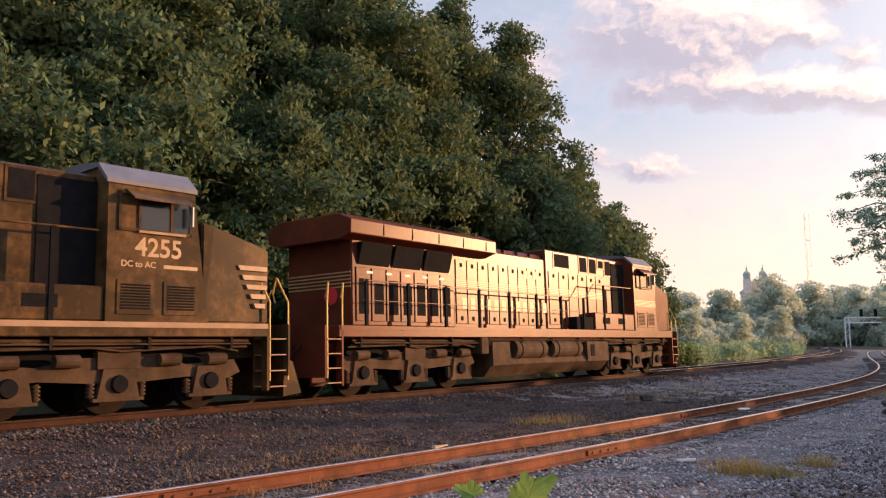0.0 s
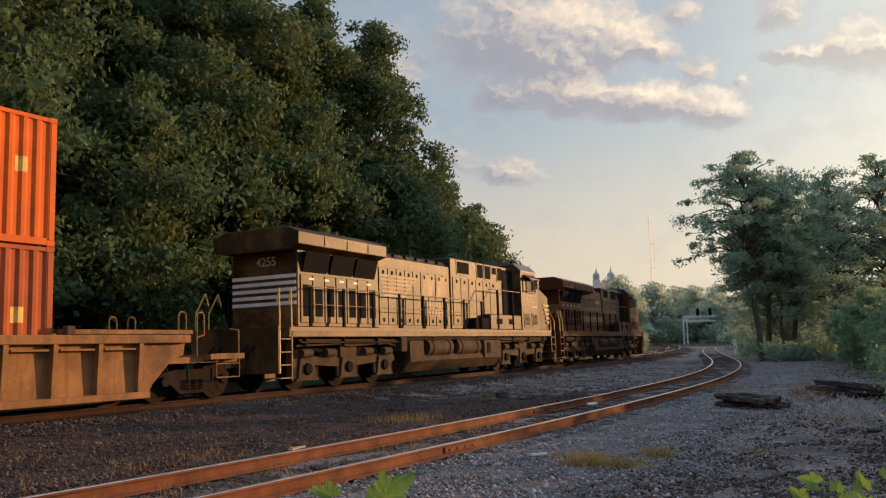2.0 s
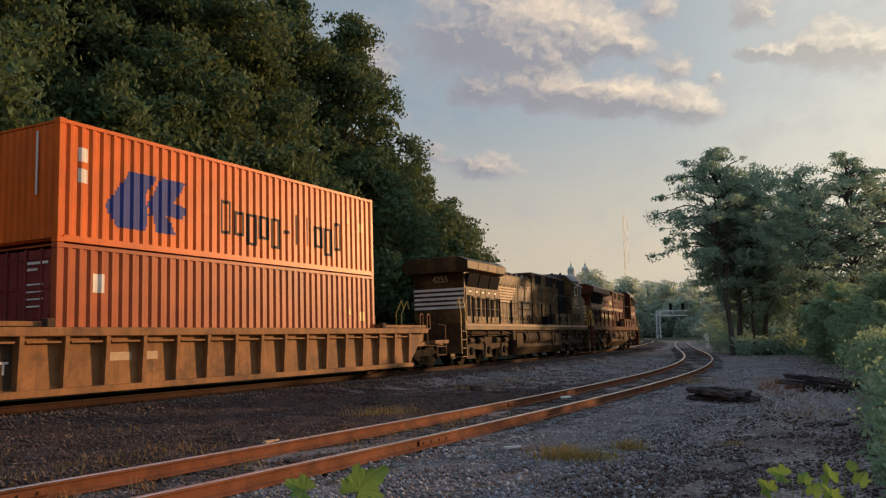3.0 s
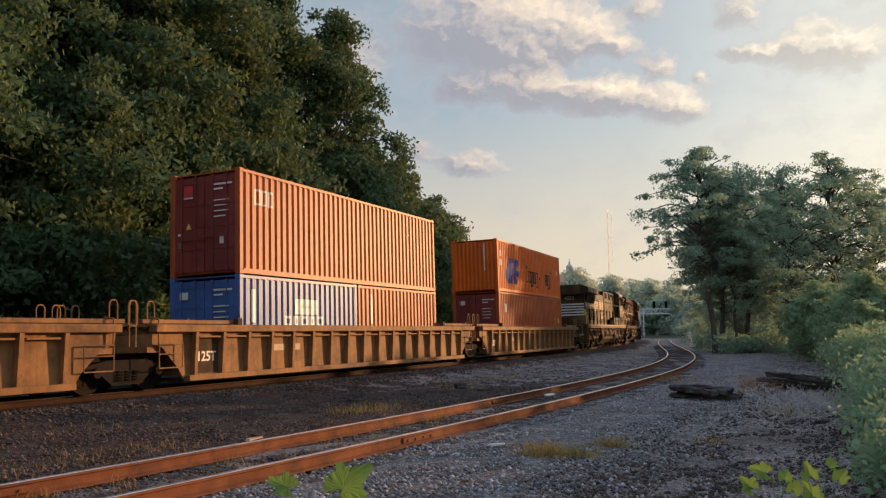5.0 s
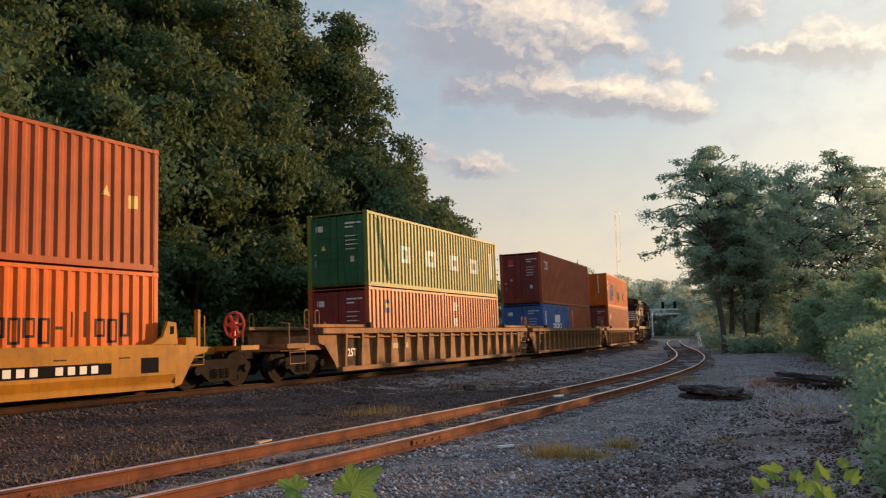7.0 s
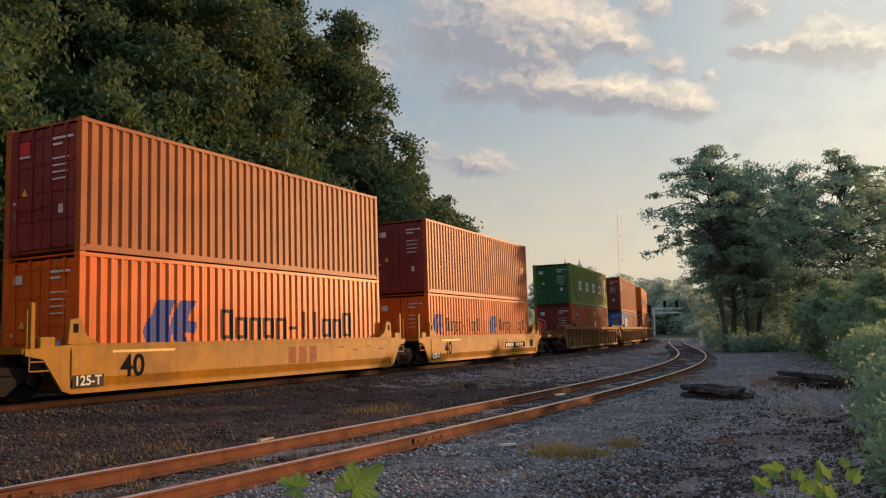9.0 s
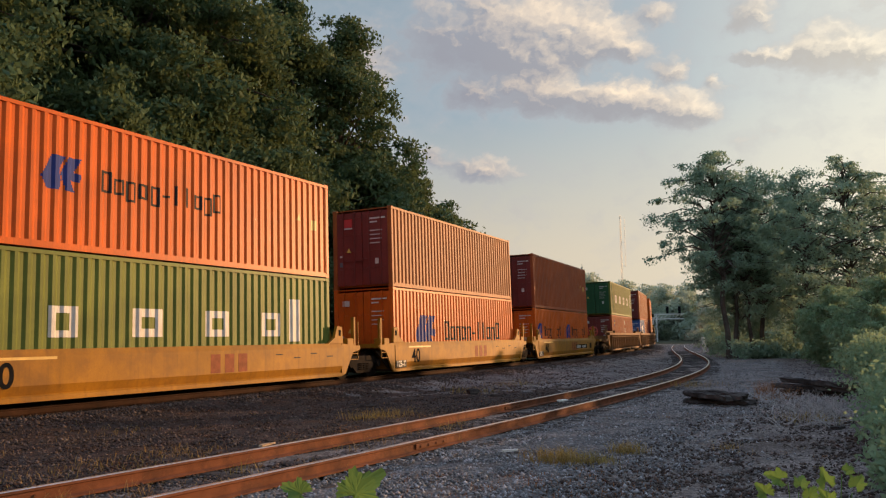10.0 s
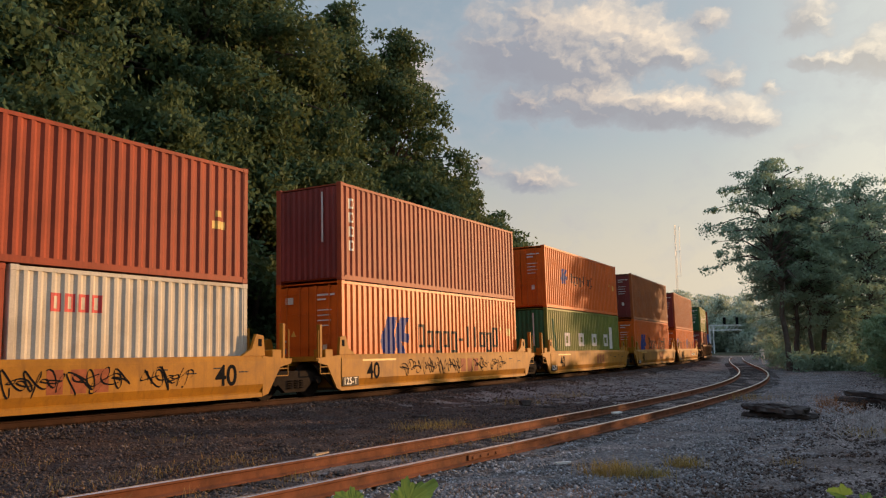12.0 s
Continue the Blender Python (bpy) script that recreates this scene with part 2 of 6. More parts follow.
MAT = {
    "ballast": surface("ballast", (0.053, 0.04, 0.034), 0.95, spec=0.06, vary=0.45, scale=1.1, bump=0.8, grain=34, stain=(0.08, 0.042, 0.024), stain_amount=0.75, object_space=False, cells=26.0),
    "greyyard": surface("grey_gravel_bed", (0.18, 0.158, 0.145), 0.95, spec=0.08, vary=0.45, scale=0.7, bump=0.8, grain=34, stain=(0.095, 0.068, 0.054), stain_amount=0.9, object_space=False, cells=26.0),
    "dirt": surface("trodden_dirt", (0.185, 0.15, 0.13), 0.95, spec=0.06, vary=0.45, scale=0.6, bump=0.7, grain=30, stain=(0.105, 0.077, 0.062), stain_amount=0.8, object_space=False, cells=30.0),
    "greystone": surface("grey_stone", (0.42, 0.4, 0.39), 0.9, spec=0.15, vary=0.4, scale=1.0, bump=0.3, grain=60, stain=(0.21, 0.16, 0.13), stain_amount=0.85, object_space=False, island=0.68),
    "gravel": surface("gravel", (0.16, 0.122, 0.102), 0.9, spec=0.08, vary=0.4, scale=1.2, bump=0.3, grain=60, stain=(0.17, 0.083, 0.048), object_space=False, island=0.68),
    "rail": surface("rusty_rail", (0.17, 0.063, 0.03), 0.78, metal=0.0, spec=0.1, vary=0.35, scale=2.5, bump=0.25, grain=70, stain=(0.06, 0.03, 0.02), stain_amount=0.75),
    # Brown main-line rail, darkened further: the train's shade is in the colour.
    "mainrail": surface("dark_brown_rail", (0.055, 0.028, 0.019), 0.8, metal=0.0, spec=0.08, vary=0.35, scale=2.5, bump=0.25, grain=70, stain=(0.03, 0.018, 0.014), stain_amount=0.7),
    "railtop": surface("worn_rail_head", (0.6, 0.53, 0.47), 0.3, metal=0.9, vary=0.25, scale=3, bump=0.05, grain=90, stain=(0.36, 0.23, 0.15)),
    "tie": surface("weathered_tie", (0.058, 0.048, 0.042), 0.95, spec=0.06, vary=0.45, scale=4, bump=0.5, grain=45, stain=(0.095, 0.08, 0.072)),
    "loco": surface("black_loco_paint", (0.04, 0.025, 0.011), 0.42, spec=0.07, vary=0.4, scale=0.7, bump=0.03, grain=60, stain=(0.19, 0.104, 0.04), stain_amount=0.75, streak=0.4),
    "tuscan": surface("dark_red_loco_paint", (0.1, 0.027, 0.013), 0.3, spec=0.05, vary=0.25, scale=1.2, bump=0.04, grain=60, stain=(0.05, 0.018, 0.011), stain_amount=0.6, streak=0.45),
    "underframe": surface("grimy_running_gear", (0.055, 0.035, 0.021), 0.8, spec=0.1, vary=0.5, scale=2.2, bump=0.3, grain=50, stain=(0.1, 0.063, 0.036)),
    # Dirty truck iron and wheels, blackened: shade under the cars put into colour.
    "bogie": surface("sooty_truck_iron", (0.021, 0.016, 0.013), 0.85, spec=0.06, vary=0.4, scale=3, bump=0.3, grain=50),
    "wheel": surface("wheel_steel", (0.018, 0.013, 0.01), 0.8, metal=0.0, spec=0.06, vary=0.3, scale=5, bump=0.1, grain=60),
    # Black parts; also the painted shade in truck cores and recesses.
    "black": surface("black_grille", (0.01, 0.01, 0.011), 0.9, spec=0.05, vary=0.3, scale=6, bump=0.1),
    "white": surface("white_paint", (0.78, 0.74, 0.66), 0.55, vary=0.1, scale=2, bump=0.05, stain=(0.5, 0.42, 0.34), stain_amount=0.3),
    "cream": surface("dull_white_lettering", (0.62, 0.58, 0.52), 0.55, vary=0.15, scale=2, bump=0.05, stain=(0.4, 0.34, 0.27), stain_amount=0.4),
    "tan": surface("tan_aged_lettering", (0.42, 0.3, 0.18), 0.6, spec=0.15, vary=0.25, scale=2, bump=0.04, stain=(0.22, 0.15, 0.085), stain_amount=0.5),
    "gold": surface("faded_gold_lettering", (0.34, 0.24, 0.1), 0.5, vary=0.2, scale=2, bump=0.05),
    "yellowrail": surface("yellow_grab_iron", (0.6, 0.36, 0.06), 0.5, vary=0.2, scale=4, bump=0.05),
    "silver": surface("white_deck_edge", (0.3, 0.2, 0.12), 0.65, spec=0.15, vary=0.2, scale=2, bump=0.08, stain=(0.25, 0.17, 0.11)),
    "wellbrown": surface("weathered_yellow_brown_well", (0.25, 0.12, 0.045), 0.68, spec=0.15, vary=0.3, scale=1.4, bump=0.1, stain=(0.075, 0.042, 0.026), stain_amount=0.85, streak=0.6),
    "wellyellow": surface("yellow_well_paint", (0.35, 0.155, 0.012), 0.52, spec=0.12, vary=0.25, scale=0.9, bump=0.06, stain=(0.17, 0.078, 0.02), stain_amount=0.7, streak=0.4),
    "orange": surface("orange_container", (0.6, 0.115, 0.012), 0.4, spec=0.13, vary=0.16, scale=0.9, bump=0.04, stain=(0.36, 0.08, 0.02), stain_amount=0.45, streak=0.45),
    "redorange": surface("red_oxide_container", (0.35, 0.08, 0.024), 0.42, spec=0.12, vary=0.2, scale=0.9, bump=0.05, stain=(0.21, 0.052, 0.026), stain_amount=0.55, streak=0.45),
    # Red ends and doors: the brown-red side paint again, darkened for their shade.
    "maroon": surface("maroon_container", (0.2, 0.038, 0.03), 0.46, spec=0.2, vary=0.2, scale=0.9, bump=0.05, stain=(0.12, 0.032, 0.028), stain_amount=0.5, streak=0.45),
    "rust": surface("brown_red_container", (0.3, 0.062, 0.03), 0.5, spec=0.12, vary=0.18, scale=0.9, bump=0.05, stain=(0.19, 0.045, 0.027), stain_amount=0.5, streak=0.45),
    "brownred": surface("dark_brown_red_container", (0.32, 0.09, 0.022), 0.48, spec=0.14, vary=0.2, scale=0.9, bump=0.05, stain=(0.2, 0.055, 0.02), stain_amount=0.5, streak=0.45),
    # Green of the side streak; also the mid-green ends, darkened for their shade.
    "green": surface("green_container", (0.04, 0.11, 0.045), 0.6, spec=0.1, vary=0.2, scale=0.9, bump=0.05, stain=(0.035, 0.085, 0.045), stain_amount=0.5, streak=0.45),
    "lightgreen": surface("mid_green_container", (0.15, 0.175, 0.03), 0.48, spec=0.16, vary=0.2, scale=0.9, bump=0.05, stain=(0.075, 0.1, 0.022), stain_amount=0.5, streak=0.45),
    "blue": surface("blue_container", (0.06, 0.115, 0.28), 0.42, spec=0.22, vary=0.2, scale=0.9, bump=0.05, stain=(0.03, 0.06, 0.15), stain_amount=0.5, streak=0.4),
    "offwhite": surface("off_white_container", (0.56, 0.5, 0.4), 0.6, spec=0.15, vary=0.12, scale=0.9, bump=0.05, stain=(0.36, 0.27, 0.18), stain_amount=0.5, streak=0.45),
    "letterblue": surface("blue_logo_paint", (0.026, 0.045, 0.2), 0.55, spec=0.14, vary=0.2, scale=2, bump=0.04),
    "letterdark": surface("dark_letter_paint", (0.022, 0.02, 0.02), 0.55, spec=0.1, vary=0.2, scale=2, bump=0.04),
    "letterred": surface("red_logo_paint", (0.5, 0.03, 0.03), 0.5, vary=0.15, scale=2, bump=0.04),
    "galv": surface("galvanised_steel", (0.4, 0.4, 0.4), 0.5, metal=0.5, vary=0.2, scale=3, bump=0.08),
    "palesteel": surface("pale_painted_steel", (0.7, 0.7, 0.68), 0.6, spec=0.2, vary=0.15, scale=1.0, bump=0.05),
    "log": surface("old_timber", (0.055, 0.047, 0.042), 0.95, spec=0.06, vary=0.5, scale=3, bump=0.8, grain=25, stain=(0.12, 0.1, 0.085), stain_amount=0.6),
    "bark": surface("bark", (0.1, 0.082, 0.068), 0.9, spec=0.1, vary=0.4, scale=2, bump=0.8, grain=18),
    # Church stone and copper lightened: distance haze mixed into both colours.
    "stone": surface("church_stone", (0.72, 0.62, 0.52), 0.85, vary=0.15, scale=0.5, bump=0.1),
    "copper": surface("green_copper_roof", (0.4, 0.43, 0.36), 0.7, vary=0.2, scale=0.5, bump=0.1),
    "faded_red": surface("faded_red_mark", (0.26, 0.075, 0.03), 0.6, spec=0.1, vary=0.3, scale=4, bump=0.04),
    "roofgrey": surface("dull_grey_roof", (0.1, 0.1, 0.11), 0.6, vary=0.25, scale=2, bump=0.05),
    "red": surface("red_handwheel_paint", (0.6, 0.07, 0.04), 0.45, vary=0.15, scale=4, bump=0.04),
    "hill": surface("leaf_litter_soil", (0.05, 0.05, 0.028), 0.95, spec=0.05, vary=0.4, scale=1.2, bump=0.6, grain=14, object_space=False),
    "leaf_forest": foliage("forest_leaves", (0.042, 0.083, 0.043), (0.096, 0.154, 0.07), (0.13, 0.152, 0.055), 0.35),
    # Brighter copy of the forest leaves: sunlight on the bank put into the colour.
    "leaf_bank": foliage("bank_leaves", (0.07, 0.13, 0.05), (0.14, 0.21, 0.075), (0.17, 0.21, 0.07), 0.4),
    # Locust and bush leaves lightened: the haze beside the yard put into the colour.
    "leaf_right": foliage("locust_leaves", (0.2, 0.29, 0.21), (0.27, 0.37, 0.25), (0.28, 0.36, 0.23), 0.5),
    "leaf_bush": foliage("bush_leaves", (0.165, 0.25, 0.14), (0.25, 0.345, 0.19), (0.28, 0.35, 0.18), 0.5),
    # Far leaves paled and greyed, so the colour carries the distance haze.
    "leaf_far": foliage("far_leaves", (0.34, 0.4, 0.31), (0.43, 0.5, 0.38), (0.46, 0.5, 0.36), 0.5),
    "leaf_near": foliage("young_leaf", (0.075, 0.16, 0.045), (0.13, 0.24, 0.06), (0.17, 0.26, 0.06), 0.45),
    "grass": foliage("dry_grass", (0.2, 0.1, 0.035), (0.4, 0.25, 0.085), (0.27, 0.24, 0.06), 0.3),
    "rust_weed": foliage("rust_brown_weed", (0.2, 0.085, 0.03), (0.34, 0.15, 0.055), (0.3, 0.13, 0.05), 0.3),
    "deadbrush": surface("dead_brush", (0.36, 0.32, 0.29), 0.9, spec=0.1, vary=0.35, scale=4, bump=0.1),
    "glass": surface("cab_glass", (0.02, 0.025, 0.03), 0.14, spec=0.6, vary=0.1, bump=0.0),
}


# ---- mesh helpers ----
def part(name, bm, material, parent=None, label="", smooth=False):
    me = bpy.data.meshes.new(name)
    bm.normal_update()
    bm.to_mesh(me)
    bm.free()
    if smooth:
        me.polygons.foreach_set("use_smooth", [True] * len(me.polygons))
    mats = material if isinstance(material, (list, tuple)) else [material]
    for m in mats:
        me.materials.append(m)
    ob = new(name, me)
    if parent is not None:
        ob.parent = parent
    return tagged(ob, label)


def again(ob, m):
    """One more object on the mesh of a part, under the same parent."""
    o = new(ob.name.split(".")[0], ob.data)
    o.parent = ob.parent
    o.matrix_basis = m
    return o


def box(bm, x0, x1, y0, y1, z0, z1, bevel=0.0):
    made = bmesh.ops.create_cube(bm, size=1.0, matrix=Matrix.Translation(((x0 + x1) / 2, (y0 + y1) / 2, (z0 + z1) / 2)) @ Matrix.Diagonal((x1 - x0, y1 - y0, z1 - z0, 1)))
    if bevel:
        edges = list({e for v in made["verts"] for e in v.link_edges})
        bmesh.ops.bevel(bm, geom=edges, offset=bevel, segments=1, affect="EDGES", profile=0.5)
    return bm


def B(*a, bevel=0.0):
    return box(bmesh.new(), *a, bevel=bevel)


def prism(bm, outline, a, b, axis="x"):
    """A solid with that outline, from a to b along the axis: (y, z) for x, (x, z) for y, (x, y) for z."""
    def at(p, u):
        return {"x": (u, p[0], p[1]), "y": (p[0], u, p[1]), "z": (p[0], p[1], u)}[axis]
    lo, hi = [bm.verts.new(at(p, a)) for p in outline], [bm.verts.new(at(p, b)) for p in outline]
    made = [bm.faces.new(lo), bm.faces.new(hi[::-1])]
    for i in range(len(outline)):
        j = (i + 1) % len(outline)
        made.append(bm.faces.new((lo[j], lo[i], hi[i], hi[j])))
    bmesh.ops.recalc_face_normals(bm, faces=made)
    return bm


def rod(bm, p, q, r, seg=8, r2=None):
    p, q = Vector(p), Vector(q)
    turn = (q - p).to_track_quat("Z", "Y").to_matrix().to_4x4()
    bmesh.ops.create_cone(bm, cap_ends=True, segments=seg, radius1=r, radius2=r if r2 is None else r2, depth=(q - p).length, matrix=Matrix.Translation((p + q) / 2) @ turn)
    return bm


def pipe(bm, points, r, seg=6):
    for p, q in zip(points, points[1:]):
        rod(bm, p, q, r, seg)
    return bm


def thing(name, label, category, group="", kind=""):
    return tagged(new(name), label, category, group, kind)


# ---- the two tracks ----
class Line:
    """A track's centre line: a start, a heading and its curvature along the way; s runs in metres."""

    def __init__(self, x, y, heading, knots, bends, s0, s1):
        g = np.arange(s0, s1, 0.5)
        k = np.interp(g, knots, bends)
        turn = np.concatenate([[0], np.cumsum((k[1:] + k[:-1]) / 4)])
        i = int(np.searchsorted(g, 0.0))
        turn += radians(heading) - turn[i]
        mid = (turn[1:] + turn[:-1]) / 2
        gx = np.concatenate([[0], np.cumsum(-np.sin(mid) * 0.5)])
        gy = np.concatenate([[0], np.cumsum(np.cos(mid) * 0.5)])
        self.s, self.x, self.y, self.turn = g, gx - gx[i] + x, gy - gy[i] + y, turn

    def at(self, s, side=0.0):
        x, y, a = (float(np.interp(s, self.s, v)) for v in (self.x, self.y, self.turn))
        return x + math.cos(a) * side, y + math.sin(a) * side, math.degrees(a)

    def offset(self, px, py):
        """Distances to the right of the line and along it, for arrays of points."""
        px, py = np.asarray(px, float), np.asarray(py, float)
        sx, sy, sa, ss = self.x[::4], self.y[::4], self.turn[::4], self.s[::4]
        side, along = np.empty(px.shape), np.empty(px.shape)
        for i in range(0, px.size, 20000):
            qx, qy = px.ravel()[i:i + 20000], py.ravel()[i:i + 20000]
            j = np.argmin((qx[:, None] - sx) ** 2 + (qy[:, None] - sy) ** 2, axis=1)
            side.ravel()[i:i + 20000] = (qx - sx[j]) * np.cos(sa[j]) + (qy - sy[j]) * np.sin(sa[j])
            along.ravel()[i:i + 20000] = ss[j] - (qx - sx[j]) * np.sin(sa[j]) + (qy - sy[j]) * np.cos(sa[j])
        return side, along


MAIN = Line(0.79, 26.61, -36.66, (-40, 0, 20, 40, 150), (0.00175, 0.00243, 0.00197, 0.0022, 0.0022), -215, 330)
SIDING = Line(-3.206, 7.259, -42.68, (-60, 0, 15, 30, 45, 65, 140), (0.0055, 0.0055, 0.0041, 0.008, 0.0051, -0.0005, -0.0017), -40, 150)
MAIN_TOP, SIDE_TOP, CANT = 0.335, 0.17, 1.235


def riding(s):
    x, y, a = MAIN.at(s)
    return pose(x, y, MAIN_TOP, 0, -CANT, a)


def rail_mesh(line, side, s0, s1, step, top, tilt=0.0):
    """One rail: foot, web and head swept along the line."""
    prof = [(-0.07, -0.17), (0.07, -0.17), (0.07, -0.155), (0.012, -0.135), (0.009, -0.045), (0.036, -0.033), (0.036, -0.006), (0.028, 0.0), (-0.028, 0.0), (-0.036, -0.006), (-0.036, -0.033), (-0.009, -0.045), (-0.012, -0.135), (-0.07, -0.155)]
    bm = bmesh.new()
    last = None
    for s in np.arange(s0, s1 + step / 2, step):
        ring = []
        for u, w in prof:
            x, y, a = line.at(s, side + u)
            ring.append(bm.verts.new((x, y, top + w + (side + u) * tilt)))
        if last:
            for i in range(len(prof)):
                j = (i + 1) % len(prof)
                f = bm.faces.new((last[i], last[j], ring[j], ring[i]))
                f.material_index = 1 if i in (6, 7, 8) else 0
        else:
            bm.faces.new(ring)
        last = ring
    bm.faces.new(last[::-1])
    bmesh.ops.recalc_face_normals(bm, faces=bm.faces[:])
    return bm


def build_rails():
    tilt = math.tan(radians(CANT))
    for line, top, lean, s0, s1, words in ((MAIN, MAIN_TOP, tilt, -200, 320, "rusty steel main line rail with a worn bright head"), (SIDING, SIDE_TOP, 0.0, -34, 118, "rust-orange steel siding rail on old timber ties")):
        for side in (-0.7525, 0.7525):
            tagged(part("rail", rail_mesh(line, side, s0, s1, 1.0, top, lean), [MAT["mainrail"] if line is MAIN else MAT["rail"], MAT["railtop"]]), words, "rail", "rails of the tracks", "structure")


# ---- ground ----
def height(x, y):
    """The lie of the land: track beds, the open yard, and the wooded bank beyond the main line."""
    x, y = np.asarray(x, float), np.asarray(y, float)
    side, along = MAIN.offset(x, y)
    z = np.zeros(x.shape)
    bed = np.clip((3.6 - np.abs(side)) / 1.6, 0, 1)
    z += bed * (MAIN_TOP - 0.17 + np.clip(side, -2, 2) * 0.0215)
    rise = np.clip((-side - 5.0) / 22.0, 0, 1)
    ends = np.clip((44 - along) / 26.0, 0, 1)
    z += 9.5 * rise ** 0.9 * ends
    far = np.hypot(x, y)
    z -= 0.12 * np.clip((-side - 2.4) / 1.5, 0, 1) * np.clip((5.2 + side) / 1.0, 0, 1)
    z += np.clip((far - 260) / 240, 0, 1) * 4.0
    sside, salong = SIDING.offset(x, y)
    z -= 0.02 * np.clip((1.9 - np.abs(sside)) / 0.5, 0, 1) * (np.abs(salong - 40) < 70)
    return z


def build_ground():
    def axis(lo, hi):
        near = np.concatenate([np.arange(-30, -12, 1.25), np.arange(-12, 30, 0.4), np.arange(30, 110, 1.25)])
        out = 110 + np.cumsum(1.25 * 1.16 ** np.arange(1, 44))
        back = -30 - np.cumsum(1.25 * 1.16 ** np.arange(1, 44))
        return np.concatenate([back[::-1], near, out])
    gx, gy = axis(0, 0), axis(0, 0)
    gx, gy = gx[np.abs(gx) < 4200], gy[np.abs(gy) < 4200]
    xx, yy = np.meshgrid(gx, gy)
    zz = height(xx, yy)
    rng = np.random.default_rng(4)
    zz += rng.normal(0, 0.014, zz.shape) * (np.hypot(xx, yy) < 120)
    w, h = len(gx), len(gy)
    verts = np.stack([xx.ravel(), yy.ravel(), zz.ravel()], 1)
    i = (np.arange(h - 1)[:, None] * w + np.arange(w - 1)).ravel()
    faces = np.stack([i, i + 1, i + w + 1, i + w], 1)
    me = bpy.data.meshes.new("ground")
    me.from_pydata(verts.tolist(), [], faces.tolist())
    me.polygons.foreach_set("use_smooth", [True] * len(me.polygons))
    cx, cy = verts[faces].mean(1)[:, :2].T
    side, along = MAIN.offset(cx, cy)
    me.materials.append(MAT["ballast"])
    me.materials.append(MAT["hill"])
    me.materials.append(MAT["greyyard"])
    me.materials.append(MAT["dirt"])
    sside = SIDING.offset(cx, cy)[0]
    me.polygons.foreach_set("material_index", np.where((side < -4.2) | (np.hypot(cx, cy) > 160), 1, np.where((sside > 3.6 + 1.6 * rng.random(len(cy))) | (np.abs(sside) < 0.9), 3, np.where((sside > 0.9) | ((side > 2.4) & (cy > 22 + 6 * rng.random(len(cy)))), 2, 0))).tolist())
    tagged(new("ground", me), "dark gravel yard between the tracks with dirt and weeds", "ground", "", "structure")


# ---- leaves ----
def leaf_cloud(name, centres, radii, count, size, material, parent=None, label="", seed=1, squash=0.75, droop=0.3):
    """Many small leaf blades strewn in clumps about the centres, each blade two bent triangles."""
    rng = np.random.default_rng(seed)
    centres, radii = np.asarray(centres, float), np.asarray(radii, float)
    pick = rng.choice(len(centres), count, p=radii ** 2 / np.sum(radii ** 2))
    d = rng.normal(size=(count, 3))
    d /= np.linalg.norm(d, axis=1)[:, None]
    r = rng.random(count) ** 0.5 * np.where(rng.random(count) < 0.22, 1.4, 1.0)
    stretch = rng.uniform(0.6, 1.35, (len(centres), 3)) * (1, 1, squash)
    pos = centres[pick] + d * (r * radii[pick])[:, None] * stretch[pick]
    pos[:, 2] -= 0.35 * np.maximum(r - 0.7, 0) * radii[pick]
    u = rng.normal(size=(count, 3))
    u[:, 2] -= droop
    u /= np.linalg.norm(u, axis=1)[:, None]
    v = np.cross(u, d + rng.normal(0, 0.7, (count, 3)))
    v /= np.linalg.norm(v, axis=1)[:, None] + 1e-9
    k = (size * rng.uniform(0.55, 1.35, count))[:, None]
    lift = np.cross(u, v) * k * 0.12
    quad = np.stack([pos - u * k, pos + v * k * 0.5 + lift, pos + u * k, pos - v * k * 0.5 + lift], 1).reshape(-1, 3)
    me = bpy.data.meshes.new(name)
    me.vertices.add(count * 4)
    me.vertices.foreach_set("co", quad.ravel())
    me.loops.add(count * 6)
    base = np.arange(count)[:, None] * 4
    me.loops.foreach_set("vertex_index", (base + np.array([0, 1, 2, 0, 2, 3])).ravel())
    me.polygons.add(count * 2)
    me.polygons.foreach_set("loop_start", np.arange(count * 2) * 3)
    me.update(calc_edges=True)
    me.materials.append(material)
    ob = new(name, me)
    if parent is not None:
        ob.parent = parent
    return tagged(ob, label)


